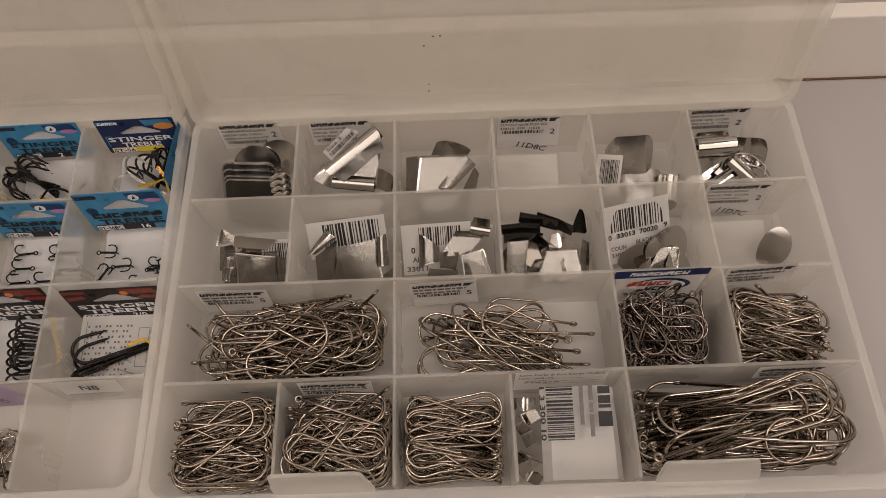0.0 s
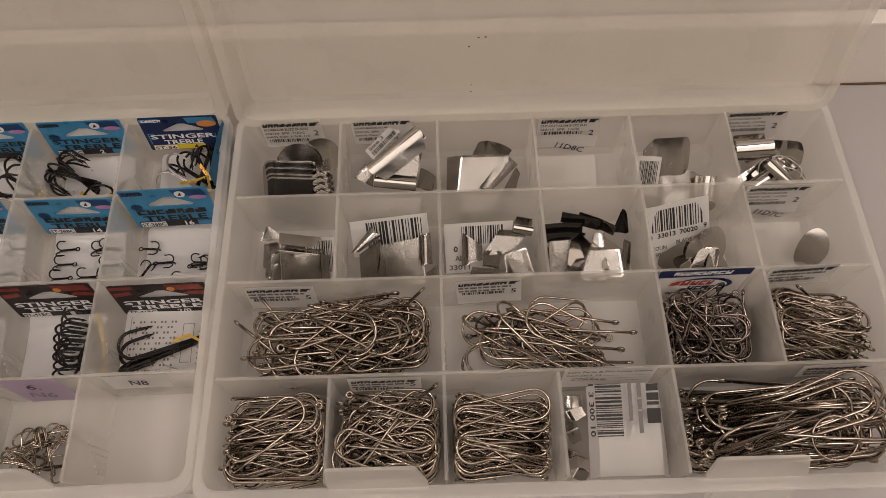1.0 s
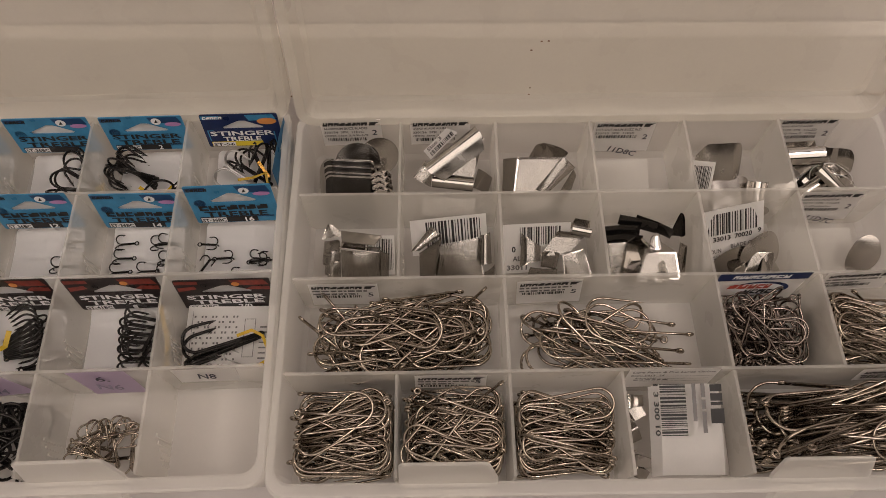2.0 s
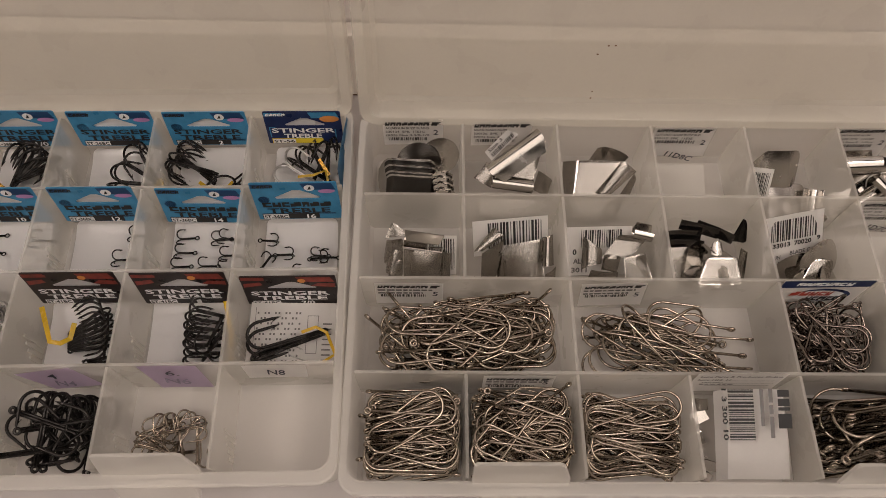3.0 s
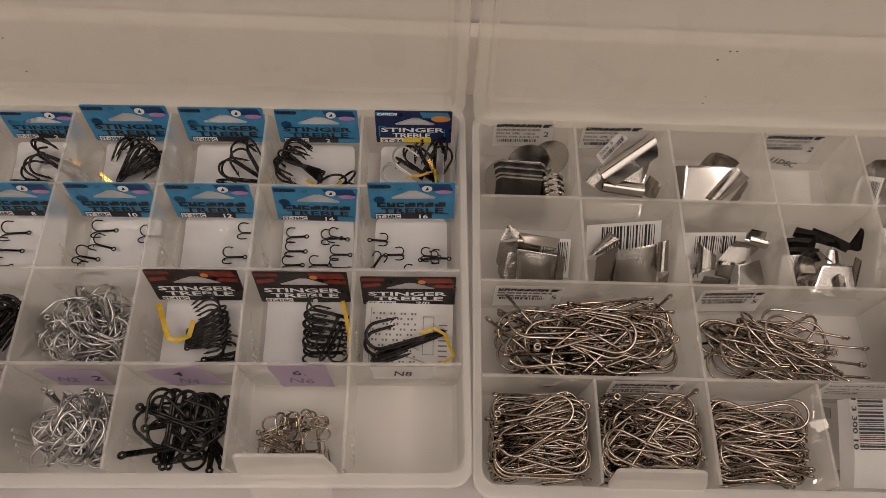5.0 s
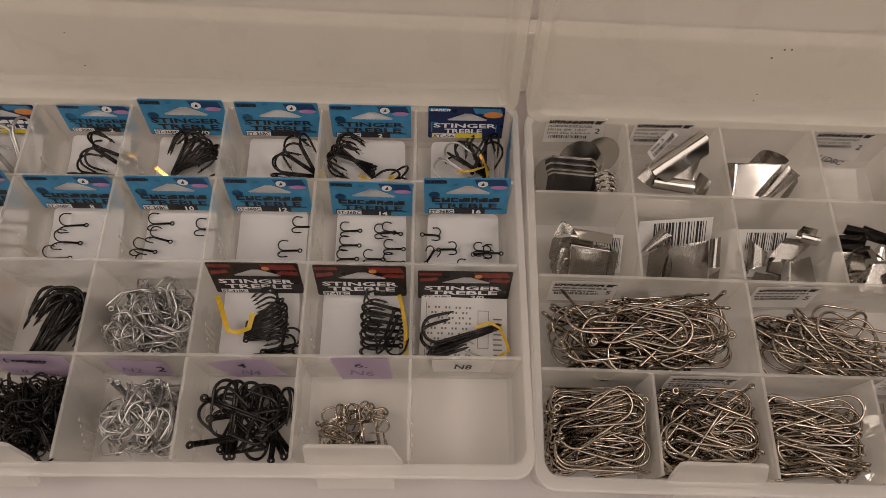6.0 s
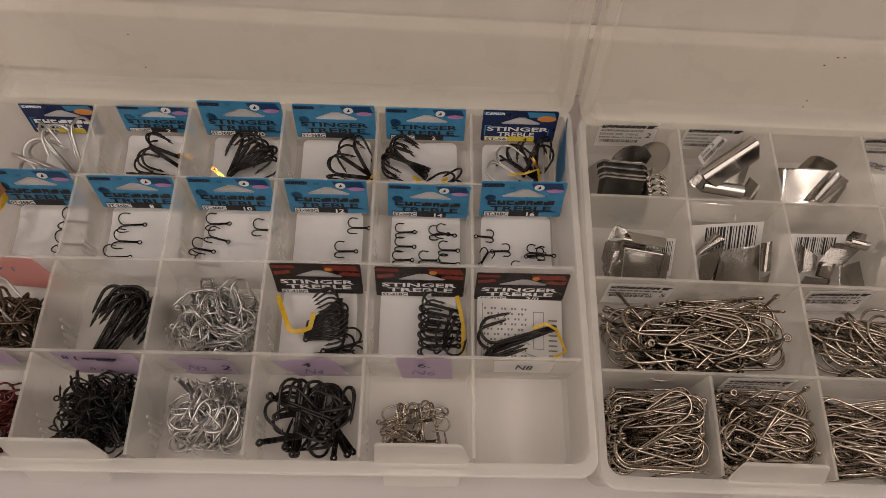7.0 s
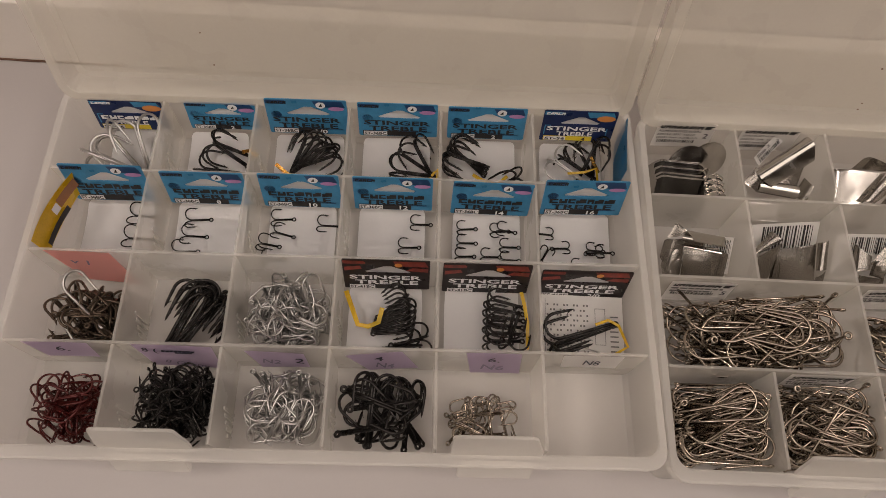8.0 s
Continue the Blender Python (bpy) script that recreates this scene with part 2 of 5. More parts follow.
# ---- materials of the contents ----
NICKEL = material("nickel hook wire", (0.34, 0.295, 0.245), 0.18, 1.0, spread=0.3, scale=150, object_spread=0.5)
NICKEL_DARK = material("dark nickel hook wire", (0.20, 0.17, 0.15), 0.2, 1.0, spread=0.35, scale=150, object_spread=0.5)
BRIGHT = material("bright tinned hook wire", (0.52, 0.51, 0.50), 0.36, 1.0, spread=0.25, scale=150, object_spread=0.4)
BLACK_WIRE = material("black nickel hook wire", (0.020, 0.018, 0.017), 0.24, 0.6, spread=0.35, scale=150, object_spread=0.5, spec=0.35)
BRONZE_WIRE = material("bronzed hook wire", (0.10, 0.075, 0.055), 0.3, 0.85, spread=0.35, scale=150, object_spread=0.5)
RED_WIRE = material("red lacquered hook wire", (0.06, 0.007, 0.006), 0.26, 0.4, spread=0.35, scale=150, object_spread=0.5)
ALUM = material("polished aluminium sheet", (0.52, 0.495, 0.465), 0.12, 1.0, spread=0.05, scale=90, fine=700, object_spread=0.3)
ALUM_DULL = material("brushed aluminium sheet", (0.52, 0.495, 0.465), 0.19, 1.0, spread=0.06, scale=90, fine=700, object_spread=0.3)
# near-black base colour; on the straps and pointed blade it replaces dark reflections
DARK_SHEET = material("near-black metal sheet", (0.075, 0.07, 0.066), 0.12, 0.95, spread=0.15, scale=90, fine=700)
PAPER = material("white paper", (0.82, 0.80, 0.78), 0.7, spread=0.04, scale=50, fine=900, bump=0.1)
CARD_WHITE = material("white pack insert", (0.84, 0.83, 0.83), 0.45, spread=0.03, scale=40, fine=700, coat=0.2)
INK = material("black ink", (0.015, 0.014, 0.015), 0.6, spread=0.2)
GREY_INK = material("grey ink", (0.16, 0.15, 0.15), 0.65, spread=0.25)
PEN = material("pen ink", (0.02, 0.02, 0.04), 0.6, spread=0.3)
PENCIL = material("faint pencil", (0.25, 0.22, 0.30), 0.7, spread=0.3)
BLUE_CARD = material("blue printed card", (0.05, 0.225, 0.41), 0.35, spread=0.22, scale=130, fine=700, coat=0.05, spec=0.3)
BLUE_DEEP = material("deep blue print", (0.014, 0.055, 0.15), 0.35, spread=0.2, scale=150)
NAVY_CARD = material("navy printed card", (0.012, 0.024, 0.085), 0.33, spread=0.3, scale=150, coat=0.05, spec=0.3)
BLACK_CARD = material("black printed card", (0.02, 0.015, 0.015), 0.33, spread=0.35, scale=150, coat=0.05, spec=0.3)
DARK_RED = material("dull red print", (0.20, 0.035, 0.025), 0.4, spread=0.6, scale=260)
RED_PRINT = material("red print", (0.38, 0.05, 0.03), 0.4, spread=0.5, scale=220)
PINK_PRINT = material("mauve print", (0.42, 0.22, 0.45), 0.4, spread=0.15)
ORANGE_PRINT = material("orange print", (0.62, 0.24, 0.06), 0.4, spread=0.15)
YELLOW_PRINT = material("yellow print", (0.75, 0.58, 0.04), 0.4, spread=0.1)
WHITE_PRINT = material("white print", (0.8, 0.8, 0.8), 0.4, spread=0.05)
YELLOW_TIE = material("yellow twist tie", (0.78, 0.54, 0.03), 0.25, spread=0.2, coat=0.5)
GOLD_TIE = material("gold foil twist tie", (0.70, 0.42, 0.10), 0.22, 0.9, spread=0.3, scale=300)
PURPLE_PAPER = material("lilac note paper", (0.60, 0.50, 0.64), 0.75, spread=0.05, scale=60, bump=0.1)
PINK_PAPER = material("salmon note paper", (0.86, 0.46, 0.42), 0.75, spread=0.05, scale=60, bump=0.1)
BAG = material("clear plastic bag", (0.85, 0.83, 0.80), 0.12, spread=0.04, scale=60, bump=0.5, thin=0.86)
CORK = material("brown print", (0.32, 0.14, 0.06), 0.5, spread=0.2)

# ---- wire shapes ----


def tube(paths, sides=6):
    """Vertices and faces of round wire along paths of (point, radius)."""
    verts, faces = [], []
    for path in paths:
        pts = [Vector(p) for p, _ in path]
        base = len(verts)
        n = len(pts)
        side = None
        for i, (p, r) in enumerate(path):
            d = (pts[min(i + 1, n - 1)] - pts[max(i - 1, 0)]).normalized()
            if side is None:
                side = d.orthogonal().normalized()
            side = (side - d * side.dot(d)).normalized()
            up = d.cross(side)
            for k in range(sides):
                a = 2 * math.pi * k / sides
                verts.append(tuple(pts[i] + (side * math.cos(a) + up * math.sin(a)) * r))
        for i in range(n - 1):
            for k in range(sides):
                a, b = base + i * sides + k, base + i * sides + (k + 1) % sides
                faces.append((a, b, b + sides, a + sides))
        faces.append(tuple(base + k for k in range(sides)))
        faces.append(tuple(base + (n - 1) * sides + k for k in reversed(range(sides))))
    return verts, faces


def bend(length, gap, r, back=0.5, flare=0.0):
    """One hook from the shank's top to the point, in the xz plane: shank along x, bend at the far end."""
    R = gap / 2
    path = [((0.0, 0, 0), r), ((length * 0.5, 0, 0), r), ((length - R, 0, 0), r)]
    for k in range(1, 12):
        a = math.pi * k / 11
        path.append(((length - R + R * math.sin(a), 0, R - R * math.cos(a)), r))
    tip = length - R - back * length
    for f, rr in ((0.35, 0.95), (0.7, 0.85), (0.86, 0.6), (1.0, 0.12)):
        path.append((((length - R) * (1 - f) + tip * f, 0, gap - flare * f), r * rr))
    # barb: a short spur on the inner side
    bx = (length - R) * 0.22 + tip * 0.78
    barb = [((bx - r * 0.5, 0, gap - flare * 0.8), r * 0.5), ((bx + r * 2.6, 0, gap - flare * 0.8 - r * 2.0), r * 0.1)]
    return path, barb


def eye_ring(r, ring):
    return [((-ring + ring * math.cos(a), ring * math.sin(a), 0), r * 0.92) for a in [2 * math.pi * k / 12 for k in range(13)]]


def j_hook(length, gap, r, back=0.42):
    path, barb = bend(length, gap, r, back, gap * 0.08)
    return tube([path, barb, eye_ring(r, r * 2.1)])


def treble(length, gap, r, back=0.42):
    verts, faces = [], []
    for k in range(3):
        path, barb = bend(length, gap, r, back, gap * 0.05)
        c, s = math.cos(k * 2.094), math.sin(k * 2.094)
        turn = [[((p[0], r * 0.9 * s - p[2] * s, r * 0.9 * c + p[2] * c), q) for p, q in w] for w in (path, barb)]
        v, f = tube(turn, 5)
        faces += [tuple(i + len(verts) for i in one) for one in f]
        verts += v
    ring = [((x, 0.5 * y, -0.866 * y), q) for (x, y, z), q in eye_ring(r, min(r * 2.7, 0.0009 + r * 0.6))]
    v, f = tube([ring], 5)
    faces += [tuple(i + len(verts) for i in one) for one in f]
    return verts + v, faces


def wire_mesh(name, shape, mat):
    me = bpy.data.meshes.new(name)
    me.from_pydata(shape[0], [], shape[1])
    me.materials.append(mat)
    me.shade_smooth()
    return me


def cell(box, col, row, span=1):
    """The pose and the width of a compartment; row 0 is the front one."""
    m = RIGHT if box == "R" else LEFT
    return m @ pose((col - 1) * P, row * Q, FLOOR_Z), span * P, Q


def keep_in(points, m, box, col, row):
    """The pose m, shifted so that a thing's points stay inside its compartment and on its floor."""
    span = 2 if box == "R" and (row, col) in ((1, 1), (1, 3), (0, 5)) else 1
    home = cell(box, col, row)[0]
    local = np.array(home.inverted() @ m)
    v = np.array(points) @ local[:3, :3].T + local[:3, 3]
    lo, hi = v.min(0), v.max(0)
    shift = [0.0, 0.0, 0.0]
    for k, size in ((0, span * P), (1, Q)):
        a, b = 0.0016 - lo[k], size - 0.0016 - hi[k]
        shift[k] = (a + b) / 2 if a > b else max(a, 0.0) + min(b, 0.0)
    shift[2] = max(0.0006 - lo[2], 0.0)
    return home @ Matrix.Translation(shift) @ Matrix(local.tolist())


def pile(box, col, row, span, shape, mat, count, height, label, axis=None, spread=90, tilt=14, loose=10, seed=1, area=None, name="fish_hook",
         category="fish hook", heap=0.35):
    """A heap of hooks in a compartment: the covered ones as one mass, the uppermost as things of their own."""
    rng = random.Random(seed)
    m, w, d = cell(box, col, row, span)
    x0, x1, y0, y1 = area or (0.0, 1.0, 0.0, 1.0)
    lo, hi = (0.0025 + x0 * w, 0.0025 + y0 * d), (x1 * w - 0.0025, y1 * d - 0.0025)
    base = np.array(shape[0])
    cen = (base.max(0) + base.min(0)) / 2
    base = base - cen
    allv, allf, tops = [], [], []
    for k in range(count):
        level = k / max(count - 1, 1)
        for attempt in range(60):
            yaw = rng.gauss(axis, spread) if axis is not None else rng.uniform(0, 360)
            if axis is not None and rng.random() < 0.28:
                yaw += 180
            rot = Euler((radians(rng.choice((90, -90, 90, -90, rng.uniform(-180, 180))) + rng.gauss(0, 14)), radians(rng.gauss(0, tilt * (0.4 + level))), radians(yaw))).to_matrix()
            v = base @ np.array(rot).T
            a, b = v.min(0), v.max(0)
            if b[0] - a[0] < hi[0] - lo[0] and b[1] - a[1] < hi[1] - lo[1]:
                break
        else:
            continue
        px = rng.uniform(lo[0] - a[0], hi[0] - b[0])
        py = rng.uniform(lo[1] - a[1], hi[1] - b[1])
        u, q = (px - lo[0]) / (hi[0] - lo[0]) * 2 - 1, (py - lo[1]) / (hi[1] - lo[1]) * 2 - 1
        dome = 1 - heap * (u * u + q * q) / 1.2
        z = max(level * height * dome - (b[2] - a[2]) * 0.35, 0.0004) - a[2]
        mm = Matrix.Translation((px, py, z)) @ rot.to_4x4() @ Matrix.Translation(-Vector(cen))
        if k >= count - loose:
            tops.append(mm)
        else:
            allf += [tuple(i + len(allv) for i in one) for one in shape[1]]
            allv += [tuple(p) for p in (v + np.array((px, py, z)))]
    if allv:
        ob = new(name + "s", wire_mesh(name + "s", (allv, allf), mat))
        ob.matrix_basis = m
        tagged(ob, label, "fish hooks", kind="stuff")
    me = wire_mesh(name, shape, mat)
    for mm in tops:
        ob = new(name, me)
        ob.matrix_basis = m @ mm
        tagged(ob, label.replace("heap of ", "").replace("hooks", "hook lying on the heap"), category, label[:40])


# ---- sheet-metal shapes ----
def sheet(stations, thick=0.0005):
    """A bent plate: stations (x, z, y0, y1) along its bend profile."""
    bm = bmesh.new()
    n = len(stations)
    top, bot = [], []
    for i, (x, z, y0, y1) in enumerate(stations):
        xa, za = stations[max(i - 1, 0)][:2]
        xb, zb = stations[min(i + 1, n - 1)][:2]
        d = Vector((xb - xa, 0, zb - za)).normalized()
        nx, nz = -d.z * thick / 2, d.x * thick / 2
        top.append([bm.verts.new((x + nx, y, z + nz)) for y in (y0, y1)])
        bot.append([bm.verts.new((x - nx, y, z - nz)) for y in (y0, y1)])
    for i in range(n - 1):
        bm.faces.new((top[i][0], top[i + 1][0], top[i + 1][1], top[i][1]))
        bm.faces.new((bot[i][0], bot[i][1], bot[i + 1][1], bot[i + 1][0]))
        for k in (0, 1):
            bm.faces.new((top[i][k], bot[i][k], bot[i + 1][k], top[i + 1][k]))
    for e in (0, n - 1):
        bm.faces.new((top[e][0], top[e][1], bot[e][1], bot[e][0]))
    return bm


def spun(m, p0, p1, spin):
    """A pose whose y axis runs from p0 to p1 (millimetres), set at their middle and turned about that axis."""
    a, b = Vector(p0) / 1000, Vector(p1) / 1000
    q = (b - a).to_track_quat("Y", "Z").to_matrix().to_4x4()
    return m @ Matrix.Translation((a + b) / 2) @ q @ pose(0, 0, 0, 0, spin, 0)


def arc(cx, cz, r, a0, a1, n, y0, y1):
    return [(cx + r * math.cos(radians(a0 + (a1 - a0) * k / n)), cz + r * math.sin(radians(a0 + (a1 - a0) * k / n)), y0, y1) for k in range(n + 1)]


def rolled(width, flat, r, turn=250, taper=0.0):
    """A flat plate that ends in a rolled tube."""
    st = [(flat * k / 4, 0, -width / 2 + taper * (1 - k / 4), width / 2 - taper * (1 - k / 4)) for k in range(4)]
    return st + arc(flat, r, r, -90, -90 + turn, 12, -width / 2, width / 2)


def curled(width, length, rise, taper=0.0, round_end=0.0):
    """A plate whose two ends curl, one up and one down, with rounded corners."""
    st = []
    for k in range(21):
        u = k / 20
        z = rise * (math.sin((u - 0.5) * 3.0) ** 3)
        edge = min(u, 1 - u) * 20
        cut = round_end * max(0.0, 1 - edge / 3) ** 2
        half = width / 2 * (1 - taper * u) - cut
        st.append((length * (u - 0.5), z, -half, half))
    return st


def domed(width, length, fall, round_end=0.0):
    """A plate whose two ends bend down, with rounded corners."""
    st = []
    for k in range(21):
        u = k / 20
        cut = round_end * max(0.0, 1 - min(u, 1 - u) * 20 / 4) ** 2
        st.append((length * (u - 0.5), -fall * (2 * u - 1) ** 6, -width / 2 + cut, width / 2 - cut))
    return st


def dish(diameter, depth, stretch=1.0):
    st = []
    for k in range(17):
        a = math.pi * k / 16
        x = -math.cos(a) * diameter / 2 * stretch
        half = max(math.sin(a) * diameter / 2, 0.0004)
        st.append((x, depth * (1 - (2 * x / diameter / stretch) ** 2), -half, half))
    return st


def folded(width, a_len, b_len, angle, taper=0.3, r=0.0015):
    """A plate with one sharp fold."""
    st = [(-a_len + a_len * k / 3, 0, -width / 2 * (1 - taper * (1 - k / 3)), width / 2 * (1 - taper * (1 - k / 3))) for k in range(3)]
    st += arc(0, r, r, -90, -90 + angle, 5, -width / 2, width / 2)
    c, s = math.cos(radians(angle)), math.sin(radians(angle))
    x0, z0 = st[-1][:2]
    for k in range(1, 4):
        half = width / 2 * (1 - taper * k / 3)
        st.append((x0 + c * b_len * k / 3, z0 + s * b_len * k / 3, -half, half))
    return st


def blade(box, col, row, x, y, z, rx, ry, rz, stations, label, mat=None, hole=None, name="lure_blade", thick=0.0005):
    """x, y in millimetres inside the compartment, z over its floor."""
    m = cell(box, col, row)[0] @ pose(x / 1000, y / 1000, z / 1000, rx, ry, rz)
    ob = part(name, sheet(stations, thick), mat or ALUM, m=m, smooth=True)
    ob.matrix_basis = keep_in([v.co[:] for v in ob.data.vertices], m, box, col, row)
    tagged(ob, label, "lure blade", "spare aluminium blades")
    if hole:
        bm = bmesh.new()
        hx, hy, hr = hole
        loft(bm, [[(hx + q * math.cos(a), hy + q * math.sin(a), zz) for a in [k * math.pi / 6 for k in range(12)]] for q, zz in ((hr, 0.0003), (hr, 0.0009), (hr * 0.5, 0.0009), (hr * 0.5, 0.0003))], close=True)
        part("eyelet", bm, ALUM, ob, "raised ring round the hole")
    return ob


def roll_blade(box, col, row, p0, p1, spin, r, flat, turn, label, mat=None):
    """A rolled tube from p0 to p1 with a flat plate leaving it."""
    wide = (Vector(p1) - Vector(p0)).length / 1000
    st = [(-flat / 1000 * (1 - k / 4), -r / 1000, -wide / 2 * (0.8 + 0.2 * k / 4), wide / 2 * (0.8 + 0.2 * k / 4)) for k in range(4)]
    st += arc(0, 0, r / 1000, -90, -90 + turn, 14, -wide / 2, wide / 2)
    ob = part("lure_blade", sheet(st), mat or ALUM, m=spun(cell(box, col, row)[0], p0, p1, spin), smooth=True)
    ob.matrix_basis = keep_in([v.co[:] for v in ob.data.vertices], ob.matrix_basis.copy(), box, col, row)
    return tagged(ob, label, "lure blade", "spare aluminium blades")


def leaf(box, col, row, corners, label, mat=None, bulge=0.0, curl=0.0, lip=0.0, trim=0.0):
    """A bent plate between four corners (millimetres, anticlockwise from the front left): bulge bows it across,
    curl rolls its first side down, lip turns its rear edge up, trim rounds its corners."""
    a, b, c, d = [Vector(p) for p in corners]
    normal = (c - a).cross(d - b).normalized()
    if normal.z < 0:
        normal = -normal
    bm = bmesh.new()
    n, grid = 14, []
    for j in range(n + 1):
        line = []
        for i in range(n + 1):
            u, v = i / n, j / n
            if trim:
                edge = min(v, 1 - v)
                inset = trim * max(0.0, 1 - edge * 6) ** 2
                u = inset + u * (1 - 2 * inset)
            p = (a * (1 - u) + b * u) * (1 - v) + (d * (1 - u) + c * u) * v
            p = p + normal * bulge * (1 - (2 * u - 1) ** 2)
            if curl and u < 0.32:
                p = p - normal * curl * (1 - u / 0.32) ** 2
            if lip and v > 0.75:
                p = p + normal * lip * ((v - 0.75) / 0.25) ** 2
            line.append(bm.verts.new(p / 1000))
        grid.append(line)
    for j in range(n):
        for i in range(n):
            bm.faces.new((grid[j][i], grid[j][i + 1], grid[j + 1][i + 1], grid[j + 1][i]))
    bmesh.ops.solidify(bm, geom=bm.faces[:], thickness=0.0005)
    m = cell(box, col, row)[0]
    ob = part("lure_blade", bm, mat or ALUM, m=m, smooth=True)
    ob.matrix_basis = keep_in([v.co[:] for v in ob.data.vertices], m, box, col, row)
    return tagged(ob, label, "lure blade", "spare aluminium blades")


# ---- print and paper ----
TEXTS = {}


def text_mesh(words, mat):
    key = (words, mat.name)
    if key not in TEXTS:
        cu = bpy.data.curves.new("writing", "FONT")
        cu.body, cu.size, cu.resolution_u, cu.offset = words, 1.0, 2, 0.012 if mat.name in ("pen ink", "faint pencil") else 0.026
        ob = new("writing", cu)
        me = bpy.data.meshes.new_from_object(ob.evaluated_get(bpy.context.evaluated_depsgraph_get()))
        bpy.data.objects.remove(ob)
        me.materials.clear()
        me.materials.append(mat)
        xs = [v.co for v in me.vertices]
        x0, x1 = min(v.x for v in xs), max(v.x for v in xs)
        y0, y1 = min(v.y for v in xs), max(v.y for v in xs)
        me.transform(Matrix.Diagonal((1 / (x1 - x0), 1 / (y1 - y0), 1, 1)) @ Matrix.Translation((-x0, -y0, 0)))
        me.name = "writing"
        TEXTS[key] = me
    return TEXTS[key]


def write(parent, words, mat, x, y, w, h, up=0.0004, slant=0.0, turn=0.0):
    """Words that fill the rectangle at x, y (millimetres on the sheet)."""
    ob = new("writing", text_mesh(words, mat))
    ob.parent = parent
    sk = Matrix.Identity(4)
    sk[0][1] = slant
    ob.matrix_basis = pose(x / 1000, y / 1000, up, 0, 0, turn) @ Matrix.Diagonal((w / 1000, h / 1000, 1, 1)) @ sk
    return ob


def flat_shape(parent, name, mat, polys, up=0.0003, joined=False):
    """Printed shapes: polygons in millimetres on the sheet; fine print stays one part, larger figures are parts each."""
    fine = name in ("barcode", "small_print", "chart_print", "chart_lines", "address_bars", "line", "scribble")
    if len(polys) > 1 and not fine and not joined:
        return [flat_shape(parent, name, mat, [one], up) for one in polys][0]
    bm = bmesh.new()
    for poly in polys:
        bm.faces.new([bm.verts.new((px / 1000, py / 1000, up)) for px, py in poly])
    me = bpy.data.meshes.new(name)
    bm.normal_update()
    for fc in bm.faces:
        if fc.normal.z < 0:
            fc.normal_flip()
    bm.to_mesh(me)
    bm.free()
    me.materials.append(mat)
    ob = new(name, me)
    ob.parent = parent
    if fine:
        tagged(ob, kind="stuff")
    return ob


def rect(x, y, w, h, slant=0.0):
    return [(x, y), (x + w, y), (x + w + slant, y + h), (x + slant, y + h)]


def blocks(x, y, w, h, n, slant=0.0, seed=1):
    """A row of heavy block figures with notches, none of them a letter."""
    rng = random.Random(seed)
    wide = [rng.uniform(0.75, 1.25) for _ in range(n)]
    unit = w / sum(wide)
    polys, px = [], x
    for one in wide:
        a, t = one * unit * 0.88, one * unit * 0.30
        kind = rng.randrange(4)
        if kind == 0:
            shape = [(0, 0), (a, 0), (a, 0.3), (t, 0.36), (t, 0.66), (a, 0.7), (a, 1), (0, 1)]
        elif kind == 1:
            shape = [(0, 0), (t, 0), (t, 0.4), (a - t, 0.4), (a - t, 0), (a, 0), (a, 1), (0, 1)]
        elif kind == 2:
            shape = [(0, 0), (a, 0), (a, 1), (a - t, 1), (a - t, 0.55), (t, 0.55), (t, 1), (0, 1)]
        else:
            shape = [(0, 0), (a, 0.12), (a, 1), (0.35 * a, 1), (0.35 * a, 0.72), (0, 0.72)]
        polys.append([(px + qx + slant * qy, y + h * qy) for qx, qy in shape])
        px += one * unit
    return polys


def oval(x, y, a, b, n=20):
    return [(x + a * math.cos(2 * math.pi * k / n), y + b * math.sin(2 * math.pi * k / n)) for k in range(n)]


def barcode(parent, x, y, w, h, seed=0, mat=None):
    rng = random.Random(seed)
    polys, px = [], x
    while px < x + w:
        bw = rng.choice((0.3, 0.3, 0.45, 0.7, 0.9)) * (w / 26 + 0.35)
        polys.append(rect(px, y, min(bw, x + w - px), h))
        px += bw + rng.choice((0.3, 0.45, 0.7)) * (w / 26 + 0.3)
    return flat_shape(parent, "barcode", mat or INK, polys)


def small_print(parent, x, y, w, h, seed=0, mat=None):
    """Lines too small to read, as bars the size of words."""
    rng = random.Random(seed)
    polys, px = [], x
    while px < x + w:
        ww = min(rng.uniform(1.5, 5.0), x + w - px)
        polys.append(rect(px, y, ww, h))
        px += ww + 0.8
    return flat_shape(parent, "small_print", mat or GREY_INK, polys)


def curved_sheet(w, h, bow=0.0, thick=0.0003, r=1.0, nx=8, ny=6, cut=None):
    """A paper of w by h millimetres, bowed about its long axis; cut: corner offsets that skew its outline."""
    bm = bmesh.new()
    grid = []
    c = cut or ((0, 0), (0, 0), (0, 0), (0, 0))
    for j in range(ny + 1):
        line = []
        for i in range(nx + 1):
            u, v = i / nx, j / ny
            ox = (c[0][0] * (1 - u) + c[1][0] * u) * (1 - v) + (c[3][0] * (1 - u) + c[2][0] * u) * v
            oy = (c[0][1] * (1 - u) + c[1][1] * u) * (1 - v) + (c[3][1] * (1 - u) + c[2][1] * u) * v
            zz = bow * ((2 * u - 1) ** 2 + 0.5 * (2 * v - 1) ** 2)
            line.append(bm.verts.new(((w * u + ox) / 1000, (h * v + oy) / 1000, zz / 1000)))
        grid.append(line)
    for j in range(ny):
        for i in range(nx):
            bm.faces.new((grid[j][i], grid[j][i + 1], grid[j + 1][i + 1], grid[j + 1][i]))
    bmesh.ops.solidify(bm, geom=bm.faces[:], thickness=thick)
    return bm


